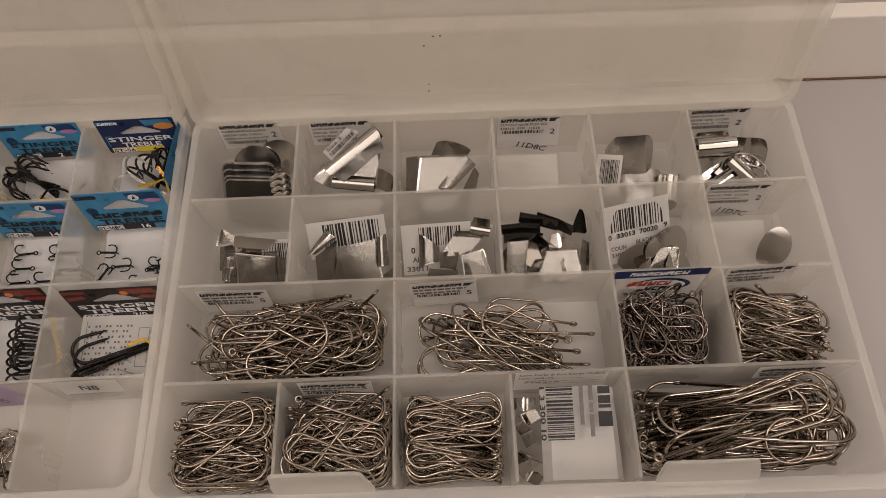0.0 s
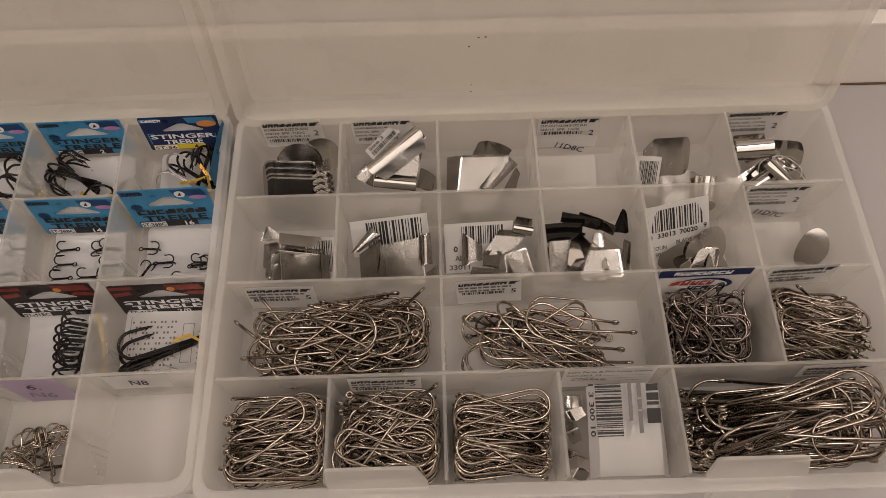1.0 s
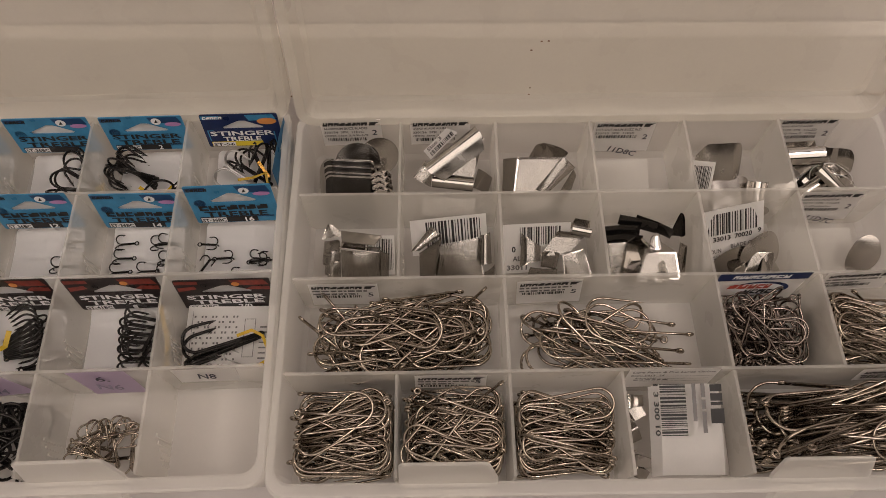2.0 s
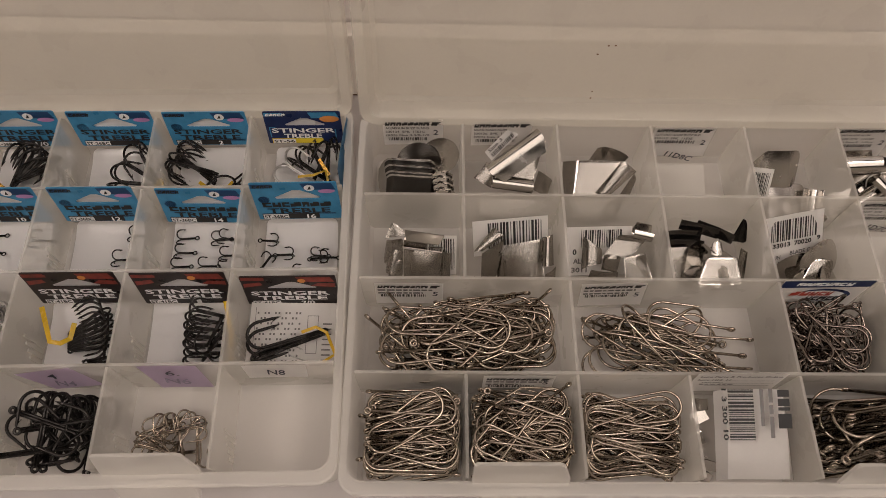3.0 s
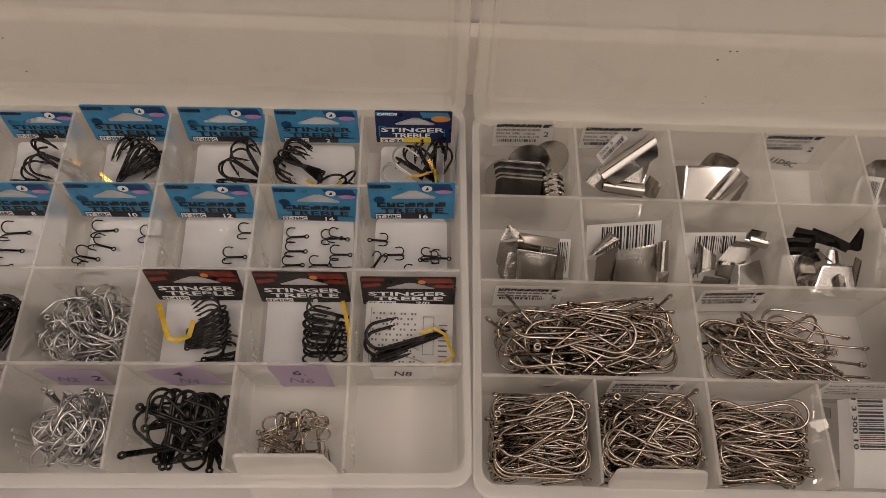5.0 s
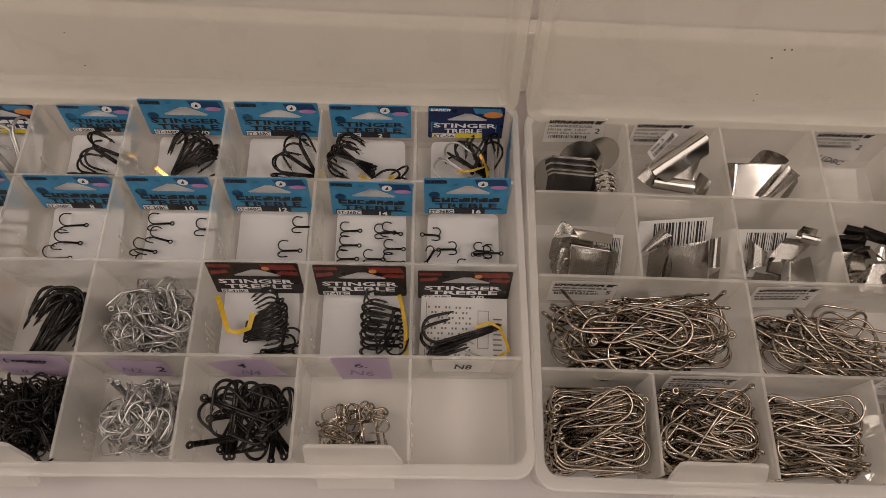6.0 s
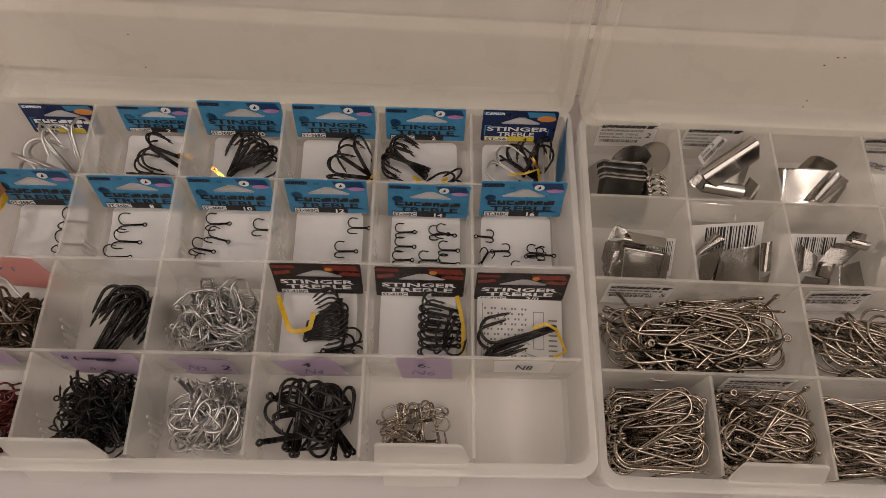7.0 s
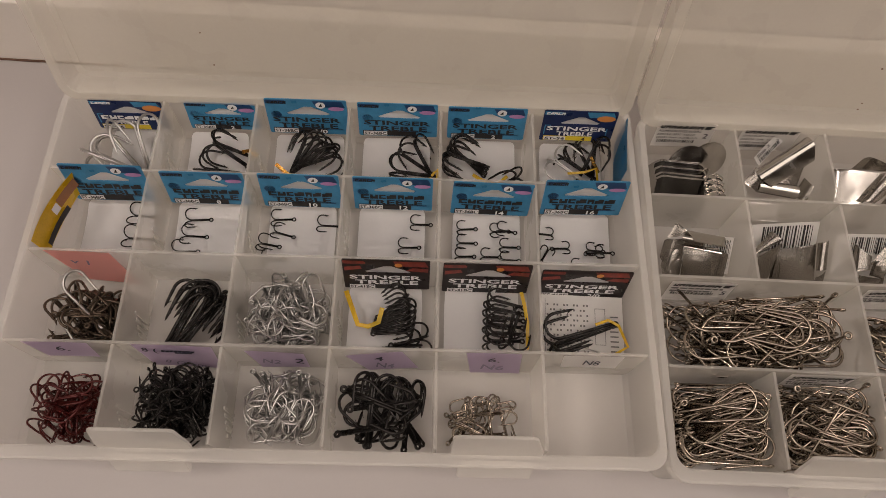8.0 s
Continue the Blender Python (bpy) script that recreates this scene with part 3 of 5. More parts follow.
def paper(name, m, w, h, mat, label, category, group="", bow=0.0, cut=None):
    ob = part(name, curved_sheet(w, h, bow, cut=cut), mat, m=m, smooth=True)
    return tagged(ob, label, category, group)


def on_back(box, col, row, x, z, lean=8.0, off=2.2, roll=0.0, h=30.0):
    """The pose of a sheet that stands against the rear wall of a compartment; x, z of its lower left corner in millimetres."""
    return cell(box, col, row)[0] @ pose(x / 1000, Q - off / 1000 - h / 1000 * math.sin(radians(lean)), z / 1000 - FLOOR_Z, 90 - lean, 0, 0) @ pose(0, 0, 0, 0, 0, roll)


def sticker(box, col, row, x, z, w=36, h=24, lines=(), hand="2", extra="", lean=6.0, roll=0.0, cut=None, code=True, seed=0, off=2.0):
    """A parts-shop label: a black slanted mark, small lines, a barcode strip and handwriting."""
    ob = paper("label_sticker", on_back(box, col, row, x, z, lean, off, roll, h), w, h, PAPER, "white printed price label with barcode and handwriting behind clear plastic", "label", "price labels", 0.3, cut)
    flat_shape(ob, "logo", INK, blocks(1.5, h - 4.4, w * 0.74, 2.9, 8, 0.5, 3), 0.0012, True)
    flat_shape(ob, "logo", INK, [[(w * 0.80, h - 4.4), (w * 0.90, h - 4.4), (w * 0.91, h - 3.0), (w * 0.98, h - 1.4), (w * 0.82, h - 1.4)]], 0.0012)
    y = h - 8.0
    for one in lines:
        if one.startswith("#"):
            small_print(ob, 1.5, y, w * float(one[1:]), 1.6, seed, GREY_INK).location.z = 0.0006
        else:
            write(ob, one, GREY_INK, 1.5, y, min(len(one) * 1.35, w - 4), 2.0, 0.0009)
        y -= 3.3
    if code:
        barcode(ob, 3, y - 0.6, w * 0.66, 2.8 if len(lines) < 4 else 2.0, seed).location.z = 0.0004
    if hand:
        write(ob, hand, PEN, w - 6.0, h * 0.42, 3.0, 4.6, 0.0008, 0.15)
    if extra:
        write(ob, extra, PEN, w * 0.32, 0.8, w * 0.5, 4.0, 0.0008, 0.15)
    return ob


def hang_card(box, col, row, style, title, code, size, x=4.0, z=15.0, w=49.0, h=34.0, lean=10.0, roll=0.0, insert=True, seed=0, lies=(2.0, 6.0)):
    """A pack of hooks: a printed header with a hang hole standing up, and the white insert that lies on the floor."""
    raised, shorter = {3: (5.5, 5.0), 2: (3.5, 2.0), 1: (5.0, 4.0)}[row]
    z, h = z + raised, h - shorter
    colour = {"blue": BLUE_CARD, "navy": NAVY_CARD, "black": BLACK_CARD}[style]
    ink = INK if style == "blue" else WHITE_PRINT
    words = {"blue": "light blue", "navy": "navy blue", "black": "black and red"}[style]
    pack = empty("hook_pack", on_back(box, col, row, x, z, lean, 2.6, roll, h), "opened treble hook pack with %s header and white insert" % words, "hook pack", "treble hook packs")
    # header card with its hang hole
    bm = bmesh.new()
    outer = [(px, py) for px, py in rounded(0, w, 0, h, 1.2, 3)]
    hole = [(w * 0.27, h * 0.56), (w * 0.76, h * 0.56), (w * 0.79, h * 0.61), (w * 0.56, h * 0.80), (w * 0.48, h * 0.80), (w * 0.25, h * 0.61)]
    edges = []
    for loop in (outer, hole):
        vs = [bm.verts.new((px / 1000, py / 1000, 0)) for px, py in loop]
        edges += [bm.edges.new((vs[k], vs[(k + 1) % len(vs)])) for k in range(len(vs))]
    bmesh.ops.triangle_fill(bm, use_beauty=True, edges=edges)
    bmesh.ops.solidify(bm, geom=bm.faces[:], thickness=0.0005)
    card = part("header_card", bm, colour, pack)
    bm = bmesh.new()
    bm.faces.new([bm.verts.new((px / 1000, py / 1000, -0.0006)) for px, py in rounded(1.0, w - 1.0, 0.5, h * 0.9, 1.0, 3)])
    bmesh.ops.solidify(bm, geom=bm.faces[:], thickness=0.0004)
    part("backing", bm, CARD_WHITE, pack, "white inner card behind the hang hole")
    # the paler or darker figures printed on it
    tone = BLUE_DEEP if style == "blue" else (BLUE_CARD if style == "navy" else DARK_RED)
    flat_shape(card, "figure", tone, [rect(0.5, h * 0.86, w * 0.24, h * 0.10), rect(w * 0.62, h * 0.80, w * 0.36, h * 0.17, -2)], 0.0006)
    flat_shape(card, "brand_mark", {"blue": INK, "navy": WHITE_PRINT, "black": DARK_RED}[style], blocks(1.5, h * 0.87, 12, h * 0.075, 5, 0.3, 5), 0.0008, True)
    if style == "blue":
        flat_shape(card, "disc", WHITE_PRINT, [oval(w * 0.68, h * 0.86, 3.0, 2.6)], 0.0009)
        flat_shape(card, "fin", INK, [[(w * 0.655, h * 0.82), (w * 0.70, h * 0.83), (w * 0.69, h * 0.92)]], 0.0011)
        flat_shape(card, "small_print", BLUE_DEEP, [rect(w * 0.76, h * 0.86, w * 0.2, h * 0.05)], 0.0009)
        flat_shape(card, "badge", PINK_PRINT, [oval(w * 0.87, h * 0.77, 5.0, 1.7)], 0.0009)
        flat_shape(card, "figure", BLUE_DEEP, [oval(w * 0.12, h * 0.55, 3.4, 3.0), rect(w * 0.06, h * 0.13, w * 0.87, h * 0.04)], 0.0005)
    elif style == "navy":
        flat_shape(card, "badge", ORANGE_PRINT, [oval(w * 0.85, h * 0.78, 6.0, 2.6)], 0.0009)
        flat_shape(card, "figure", BLUE_CARD, [rect(w * 0.04, h * 0.2, 0.7, h * 0.3), rect(w * 0.04, h * 0.5, 4, 0.7), rect(w * 0.9, h * 0.1, 0.7, h * 0.35)], 0.0006)
    else:
        flat_shape(card, "badge", ORANGE_PRINT, [oval(w * 0.64, h * 0.86, 2.2, 2.0)], 0.0010)
        flat_shape(card, "figure", DARK_RED, [[(1, h * 0.62), (w * 0.22, h * 0.7), (w * 0.2, h * 0.8), (1, h * 0.75)], [(w * 0.72, h * 0.66), (w * 0.98, h * 0.62), (w * 0.98, h * 0.74), (w * 0.8, h * 0.76)]], 0.0006)
    if title:
        write(card, title, ink, w * 0.07, h * 0.36, w * 0.84, h * 0.14, 0.0010)
    else:
        flat_shape(card, "brand_mark", ink, blocks(w * 0.09, h * 0.36, w * 0.82, h * 0.13, 7, 0.0, 9), 0.0010, True)
    write(card, "TREBLE", ink, w * (0.13 if style != "navy" else 0.22), h * 0.185, w * (0.74 if style != "navy" else 0.5), h * 0.14, 0.0010)
    flat_shape(card, "size_box", YELLOW_PRINT if style == "navy" else INK, [rect(w * 0.05, h * 0.02, w * 0.68, h * 0.15)], 0.0008)
    flat_shape(card, "size_box", WHITE_PRINT, [rect(w * 0.06, h * 0.033, w * 0.30, h * 0.124)], 0.0010)
    write(card, code, INK, w * 0.07, h * 0.05, w * 0.28, h * 0.09, 0.0012)
    if size:
        write(card, size, WHITE_PRINT if style != "navy" else INK, w * 0.58, h * 0.035, 2.6 + 2.6 * (len(size) - 1), h * 0.12, 0.0012)
    small_print(card, w * 0.78, h * 0.06, w * 0.18, 1.2, seed, WHITE_PRINT if style != "blue" else BLUE_DEEP)
    if insert:
        # white insert: from under the header it bends down and lies on the floor
        cellpose = cell(box, col, row)[0]
        bm = bmesh.new()
        m0 = pack.matrix_basis.inverted() @ cellpose
        yb = Q * 1000 - 6.5
        prof = [(yb + 1.5, 11.0, 3.0), (yb + 0.7, 10.6, 1.2), (yb - 1.0, 9.8, 0.3), (yb - 8, 7.2, 0), (yb - 20, 5.8, 0), (yb - 34, 5.2, 0), (yb - 42, 5.0, 0)]
        xs = [x + lies[0] + (w - lies[1]) * k / 6 for k in range(7)]
        rows = []
        mid = (xs[0] + xs[-1]) / 2
        for py, pz, cut in prof:
            squeeze = 1 - cut / (mid - xs[0])
            rows.append([bm.verts.new(m0 @ Vector(((mid + (px - mid) * squeeze) / 1000, py / 1000, (pz + 0.35 * math.sin(px * 0.11 + py * 0.07)) / 1000))) for px in xs])
        for ra, rb in zip(rows, rows[1:]):
            for k in range(6):
                bm.faces.new((ra[k], ra[k + 1], rb[k + 1], rb[k]))
        bmesh.ops.solidify(bm, geom=bm.faces[:], thickness=0.0006)
        part("insert", bm, CARD_WHITE, pack, "white card insert", smooth=True)
    return pack


def lone_hooks(box, col, row, shape, mat, places, label, name="treble_hook"):
    """Hooks set one by one: x, y, z (millimetres), rx, ry, rz."""
    me = wire_mesh(name, shape, mat)
    for x, y, z, rx, ry, rz in places:
        ob = new(name, me)
        ob.matrix_basis = keep_in(shape[0], cell(box, col, row)[0] @ pose(x / 1000, y / 1000, z / 1000, rx, ry, rz), box, col, row)
        tagged(ob, label, "fish hook", "treble hooks")


def tie(box, col, row, pts, width, mat, label):
    """A flat twist tie along points in millimetres."""
    bm = bmesh.new()
    ps = [Vector(p) / 1000 for p in pts]
    rows = []
    for i, p in enumerate(ps):
        d = (ps[min(i + 1, len(ps) - 1)] - ps[max(i - 1, 0)]).normalized()
        s = d.cross(Vector((0.2, -0.5, 1))).normalized() * width / 2000
        rows.append([bm.verts.new(p - s), bm.verts.new(p + s)])
    for a, b in zip(rows, rows[1:]):
        bm.faces.new((a[0], a[1], b[1], b[0]))
    bmesh.ops.solidify(bm, geom=bm.faces[:], thickness=0.0004)
    tagged(part("twist_tie", bm, mat, m=cell(box, col, row)[0]), label, "twist tie", "twist ties")


def note(box, col, row, x, z, w, h, mat, label, words=(), roll=0.0, cut=None, lean=6.0, off=1.8):
    ob = paper("paper_note", on_back(box, col, row, x, z, lean, off, roll, h), w, h, mat, label, "paper note", "handwritten notes", 0.2, cut)
    for s, ink, px, py, pw, ph in words:
        write(ob, s, ink, px, py, pw, ph, 0.0009, 0.15)
    return ob

# ---- right box: heaps of hooks ----
LONG_J = j_hook(0.056, 0.0195, 0.00082)
MID_J = j_hook(0.045, 0.0150, 0.00072)
ROUND_J = j_hook(0.036, 0.0130, 0.00066)
BIG_J = j_hook(0.076, 0.0200, 0.00085)
pile("R", 1, 1, 2, LONG_J, NICKEL, 98, 0.032, "heap of long nickel J hooks in a wide compartment", 12, 24, 8, 14, 11, (0.06, 0.97, 0.0, 0.95), heap=0.22)
pile("R", 3, 1, 2, LONG_J, NICKEL, 32, 0.016, "heap of bent nickel J hooks beside bare plastic floor", 152, 26, 6, 16, 12, (0.06, 0.95, 0.0, 0.92), heap=0.1)
pile("R", 5, 1, 1, ROUND_J, NICKEL_DARK, 110, 0.033, "heap of dark wide-gap J hooks under a brand label", None, 90, 10, 12, 13, (0.0, 0.93, 0.0, 0.92), heap=0.15)
pile("R", 6, 1, 1, MID_J, NICKEL, 92, 0.032, "heap of nickel J hooks laid side by side", 168, 14, 8, 12, 14, (0.0, 0.93, 0.0, 0.92), heap=0.15)
pile("R", 1, 0, 1, MID_J, NICKEL, 104, 0.033, "heap of nickel J hooks crowded to one side", 10, 16, 8, 12, 15, (0.05, 1.0, 0.0, 0.97), heap=0.15)
pile("R", 2, 0, 1, MID_J, NICKEL, 108, 0.034, "heap of crossed nickel J hooks below a label", 0, 28, 8, 12, 16, (0.01, 1.0, 0.0, 0.98), heap=0.15)
pile("R", 3, 0, 1, MID_J, NICKEL, 98, 0.030, "heap of nickel J hooks lying lengthwise", 176, 16, 6, 12, 17, (0.02, 0.97, 0.0, 0.96), heap=0.15)
pile("R", 5, 0, 2, BIG_J, NICKEL, 96, 0.040, "heap of large long-shank nickel hooks", 3, 9, 4, 16, 18, (0.0, 0.96, 0.02, 0.98), heap=0.2)
lone_hooks("R", 5, 0, tube([[((0.0105 * math.cos(k * math.pi / 12), 0.0105 * math.sin(k * math.pi / 12), 0), 0.0006) for k in range(25)]]), NICKEL,
           [(71, 15, 43, 22, -6, 0)], "round nickel wire ring on the heap of hooks", "wire_ring")

J_LABEL = "nickel J hook with its eye standing clear of the heap"
lone_hooks("R", 1, 1, LONG_J, NICKEL, [(103, 47, 34, 70, 14, 220), (6, 26, 30, -90, 6, -38), (88, 34, 33, 80, 4, 222), (14, 30, 28, 90, 4, -50)], J_LABEL, "fish_hook")
lone_hooks("R", 1, 0, MID_J, NICKEL, [(4, 33, 27, 80, 4, -10), (4, 8, 26, 80, 4, 10)], J_LABEL, "fish_hook")
lone_hooks("R", 2, 0, MID_J, NICKEL, [(52, 47, 36, 60, 10, 214), (6, 40, 34, 80, 3, -14), (36, 38, 36, 80, 4, 232)], J_LABEL, "fish_hook")
lone_hooks("R", 3, 1, LONG_J, NICKEL, [(104, 38, 14, 90, 0, 176), (28, 40, 13, 90, 0, 4)], J_LABEL, "fish_hook")

# ---- right box: labels ----
sticker("R", 1, 3, 9, 25, 37, 23, ("ALUMINUM BUZZ BLADES", "330134  5PK  11E1C", "(003) Size 3.3/8-1/2"), "2", seed=1, roll=1)
sticker("R", 2, 3, 6, 25, 37, 22, ("QUAD BLADE ALUM", "330136  5PK  11E2C", "(003) Size 3.3/8-1/2"), "", seed=2, roll=1)
sticker("R", 4, 3, 4, 16, 38, 28, ("CUT-OUT ALUM BUZZ BLD", "330115  5PK  11E3E"), "2", "11D8C", seed=3)
sticker("R", 6, 3, 3, 17, 37, 28, ("QUAD BLADE ALUM", "330138  5PK  11C3D", "(002) Size 2  1/8oz"), "2", "11E2A", seed=4, roll=1)
sticker("R", 6, 2, 3, 18, 37, 28, ("COUNTER BLADES #1", "330137  5PK  11C3A", "(001) Clockwise"), "2", "11D7C", seed=5)
sticker("R", 1, 1, 8, 19, 38, 24, ("#0.8", "#0.66"), "5", seed=6, off=1.8)
sticker("R", 3, 1, 9, 17, 36, 26, ("#0.8", "#0.7"), "5", seed=7, roll=4, off=1.8)
sticker("R", 6, 1, 4, 29, 36, 20, ("#0.8", "#0.5"), "", seed=8, roll=5, off=1.8)
sticker("R", 2, 0, 9, 29, 37, 18, ("#0.85", "#0.5"), "5", seed=9, off=1.8)
sticker("R", 5, 0, 66, 32, 34, 15, ("#0.85",), "", seed=10, roll=2, off=1.8)

# printed header of the wide-gap hooks
m = on_back("R", 5, 1, 1.5, 16, 6, 2.2, 1.5, 35)
ob = paper("brand_label", m, 50, 35, PAPER, "white label with blue band and red and blue emblem", "label", "", 0.2, ((6, 0), (-3, 0), (0, 0), (0, 0)))
flat_shape(ob, "band", NAVY_CARD, [[(0.3, 27), (49.5, 28), (49.8, 34.6), (0.3, 34.6)]], 0.0006)
flat_shape(ob, "brand_mark", WHITE_PRINT, blocks(8, 29.4, 31, 3.6, 9, 0.9, 4), 0.0008)
flat_shape(ob, "emblem", NAVY_CARD, [oval(27, 18.5, 15.5, 7.2)], 0.0006)
flat_shape(ob, "emblem", WHITE_PRINT, [oval(25, 18.2, 14.8, 6.0)], 0.0008)
flat_shape(ob, "brand_mark", RED_PRINT, blocks(8, 18.6, 23, 4.8, 5, 1.4, 6), 0.0010)
flat_shape(ob, "brand_mark", INK, blocks(18, 13.2, 20, 4.4, 5, 1.2, 7), 0.0010)
small_print(ob, 8, 8.5, 22, 1.6, 3)

# order slip above the small bag
m = on_back("R", 4, 0, 2.5, 26, 4, 2.0, 0.5, 27)
ob = paper("order_slip", m, 46, 27, PAPER, "white order slip with printed lines behind the bag", "label", "", 0.2)
write(ob, "Lure Parts & Pro Lures Online", GREY_INK, 2, 22.5, 42, 2.6, 0.0008)
write(ob, "Item: 1413  14", GREY_INK, 2, 18, 17, 2.2, 0.0008)
write(ob, "Quantity:", GREY_INK, 5, 14, 11, 2.0, 0.0008)
flat_shape(ob, "line", GREY_INK, [rect(8, 17.2, 36, 0.25), rect(15, 13.4, 28, 0.25), rect(8, 9.8, 34, 0.25)], 0.0006)
small_print(ob, 5, 10.4, 18, 1.3, 4)

# small bag with a barcode, bulging over metal bits
bm = bmesh.new()
grid = []
for j in range(13):
    line = []
    for i in range(11):
        u, v = i / 10, j / 12
        pu = (u - 0.5) * (37 + 3 * (1 - v)) + 33.5 + 1.5 * (1 - v)
        pv = 3 + 43 * v
        bulge = 8.5 * (1 - (2 * u - 1) ** 8) * (0.55 + 0.45 * math.sin(v * 2.6 + 0.4)) + 0.5 * math.sin(7 * u + 3 * v)
        line.append(bm.verts.new((pu / 1000, pv / 1000, (16 + 15 * v + bulge) / 1000)))
    grid.append(line)
for j in range(12):
    for i in range(10):
        bm.faces.new((grid[j][i], grid[j][i + 1], grid[j + 1][i + 1], grid[j + 1][i]))
bmesh.ops.solidify(bm, geom=bm.faces[:], thickness=0.0008)
bag = tagged(part("parts_bag", bm, PAPER, m=cell("R", 4, 0)[0], smooth=True), "white folded parts bag with barcode and black mark", "parts bag")
tilted = pose(0.0125, 0.0175, 0.0372, 17, -1, 0) @ Matrix.Diagonal((1.28, 1.15, 1, 1))


def on_bag(ob):
    ob.matrix_basis = tilted @ ob.matrix_basis
    return ob


polys, rng, py = [], random.Random(8), 2.0
while py < 24:
    t = rng.choice((0.3, 0.45, 0.8, 1.0))
    polys.append(rect(3.0, py, 10.0, t))
    py += t + rng.choice((0.35, 0.5, 0.8))
on_bag(flat_shape(bag, "barcode", INK, polys, 0.0012))
on_bag(write(bag, "1 3 300 10", INK, 0.5, 24, 22, 2.0, 0.0012, 0, -90))
on_bag(flat_shape(bag, "address_bars", GREY_INK, [rect(15.5, 8, 1.5, 16), rect(19.0, 3, 1.6, 9), rect(19.0, 13, 1.6, 4), rect(19.0, 18, 1.6, 6)], 0.0012))
for one in (rect(22.5, 20.5, 4.6, 3.0), rect(22.5, 16.5, 4.6, 3.2), rect(22.5, 14.6, 4.6, 1.4), rect(22.3, 7.0, 5.2, 6.2)):
    on_bag(flat_shape(bag, "brand_mark", INK, [one], 0.0012))
for k, (x, y, z, rx, ry, rz) in enumerate(((6, 34, 14, 20, 30, 40), (8, 27, 13, -30, 20, 100), (6, 18, 9, 25, -25, 60), (9, 12, 12, 40, 10, 20), (7, 7, 8, -10, 30, 140), (49, 40, 24, 30, -40, 20), (51, 30, 18, -20, 30, 70), (50, 18, 12, 15, -30, 120), (6, 42, 18, 10, 20, 0))):
    blade("R", 4, 0, x, y, z, rx, ry, rz, folded(0.007, 0.006, 0.008, 60 + 10 * (k % 3), 0.2), "small folded metal clip beside the parts bag", ALUM, (0.004, 0, 0.0016) if k % 2 else None, "metal_clip")

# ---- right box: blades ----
# bare aluminium plates, each with a smaller near-black face
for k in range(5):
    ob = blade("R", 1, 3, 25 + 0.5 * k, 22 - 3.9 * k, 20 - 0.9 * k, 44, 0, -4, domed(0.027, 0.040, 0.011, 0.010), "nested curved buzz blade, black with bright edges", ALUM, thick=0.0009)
    part("face", sheet([(x, z + 0.0007, y0 * 0.93, y1 * 0.93) for x, z, y0, y1 in domed(0.027, 0.0385, 0.0098, 0.010)], 0.0004), DARK_SHEET, ob, "glossy black face", smooth=True)
for k in range(4):
    for side in (0, 1):
        blade("R", 1, 3, 43 + 5.0 * side + 0.5 * k, 22 - 3.6 * k + side, 26 - 1.0 * k, 56, 6 - 12 * side, 14 - 28 * side, folded(0.0055, 0.004, 0.004, 25, 0.5), "small eared end of a buzz blade", ALUM_DULL, (-0.002, 0, 0.0017))
blade("R", 1, 3, 31, 30, 26, 46, 3, 0, dish(0.028, 0.0010), "round shiny aluminium disc blade")
blade("R", 1, 3, 45, 36, 27, 56, 8, 4, dish(0.024, 0.0010), "round aluminium disc blade behind another", ALUM_DULL)
Q_LABEL = "large rolled aluminium quad blade across the compartment"
roll_blade("R", 2, 3, (17, 24, 27), (48, 43, 40), 222, 4.6, 9, 300, Q_LABEL, ALUM_DULL)
leaf("R", 2, 3, ((19, 23, 24), (44, 20, 21), (48, 34, 30), (46, 41, 36)), "flat wing of a large quad blade", ALUM, 0.6)
roll_blade("R", 2, 3, (19, 21, 22), (44, 18, 21), 20, 4.2, 10, 290, Q_LABEL)
leaf("R", 2, 3, ((7, 20, 27), (18, 16, 22), (19, 24, 30), (15, 29, 31)), "folded dull aluminium quad blade", ALUM_DULL, 1.0)
leaf("R", 2, 3, ((44, 18, 17), (53, 14, 14), (56, 22, 22), (47, 25, 28)), "folded dark-reflecting quad blade", ALUM, -2.0)
leaf("R", 2, 3, ((10, 6, 3), (46, 5, 3), (48, 16, 8), (12, 16, 9)), "flat aluminium quad blade lying low", ALUM_DULL, 1.0)
ob = paper("label_sticker", cell("R", 2, 3)[0] @ pose(0.018, 0.032, 0.028, 36, -8, 46), 24, 7, PAPER, "narrow curled white label strip with print", "label", "price labels", 0.6)
write(ob, "Size 3", GREY_INK, 2, 4.5, 12, 2.2, 0.0012)
barcode(ob, 2, 1, 20, 2.6, 22).location.z = 0.0009
leaf("R", 3, 3, ((4, 10, 20), (26, 10, 23), (42, 30, 32), (5, 31, 31)), "wide curled aluminium blade with bright bands", ALUM, 0.6, 7.0)
leaf("R", 3, 3, ((24, 11, 27), (32, 9, 27), (47, 20, 36), (41, 28, 36)), "narrow folded aluminium wing blade", ALUM_DULL, -1.5)
leaf("R", 3, 3, ((20, 32, 27), (42, 31, 28), (45, 33, 33), (25, 36, 39)), "dark-reflecting curled blade behind others", ALUM, -2.5, 0, 0, 0.2)
leaf("R", 3, 3, ((36, 8, 18), (46, 12, 16), (49, 20, 24), (46, 20, 34)), "folded aluminium wing blade", ALUM_DULL, 1.5)
leaf("R", 3, 3, ((10, 4, 4), (40, 3, 4), (44, 14, 12), (8, 15, 12)), "curled aluminium blade on the floor", ALUM_DULL, 3.0, 0, 0, 0.15)
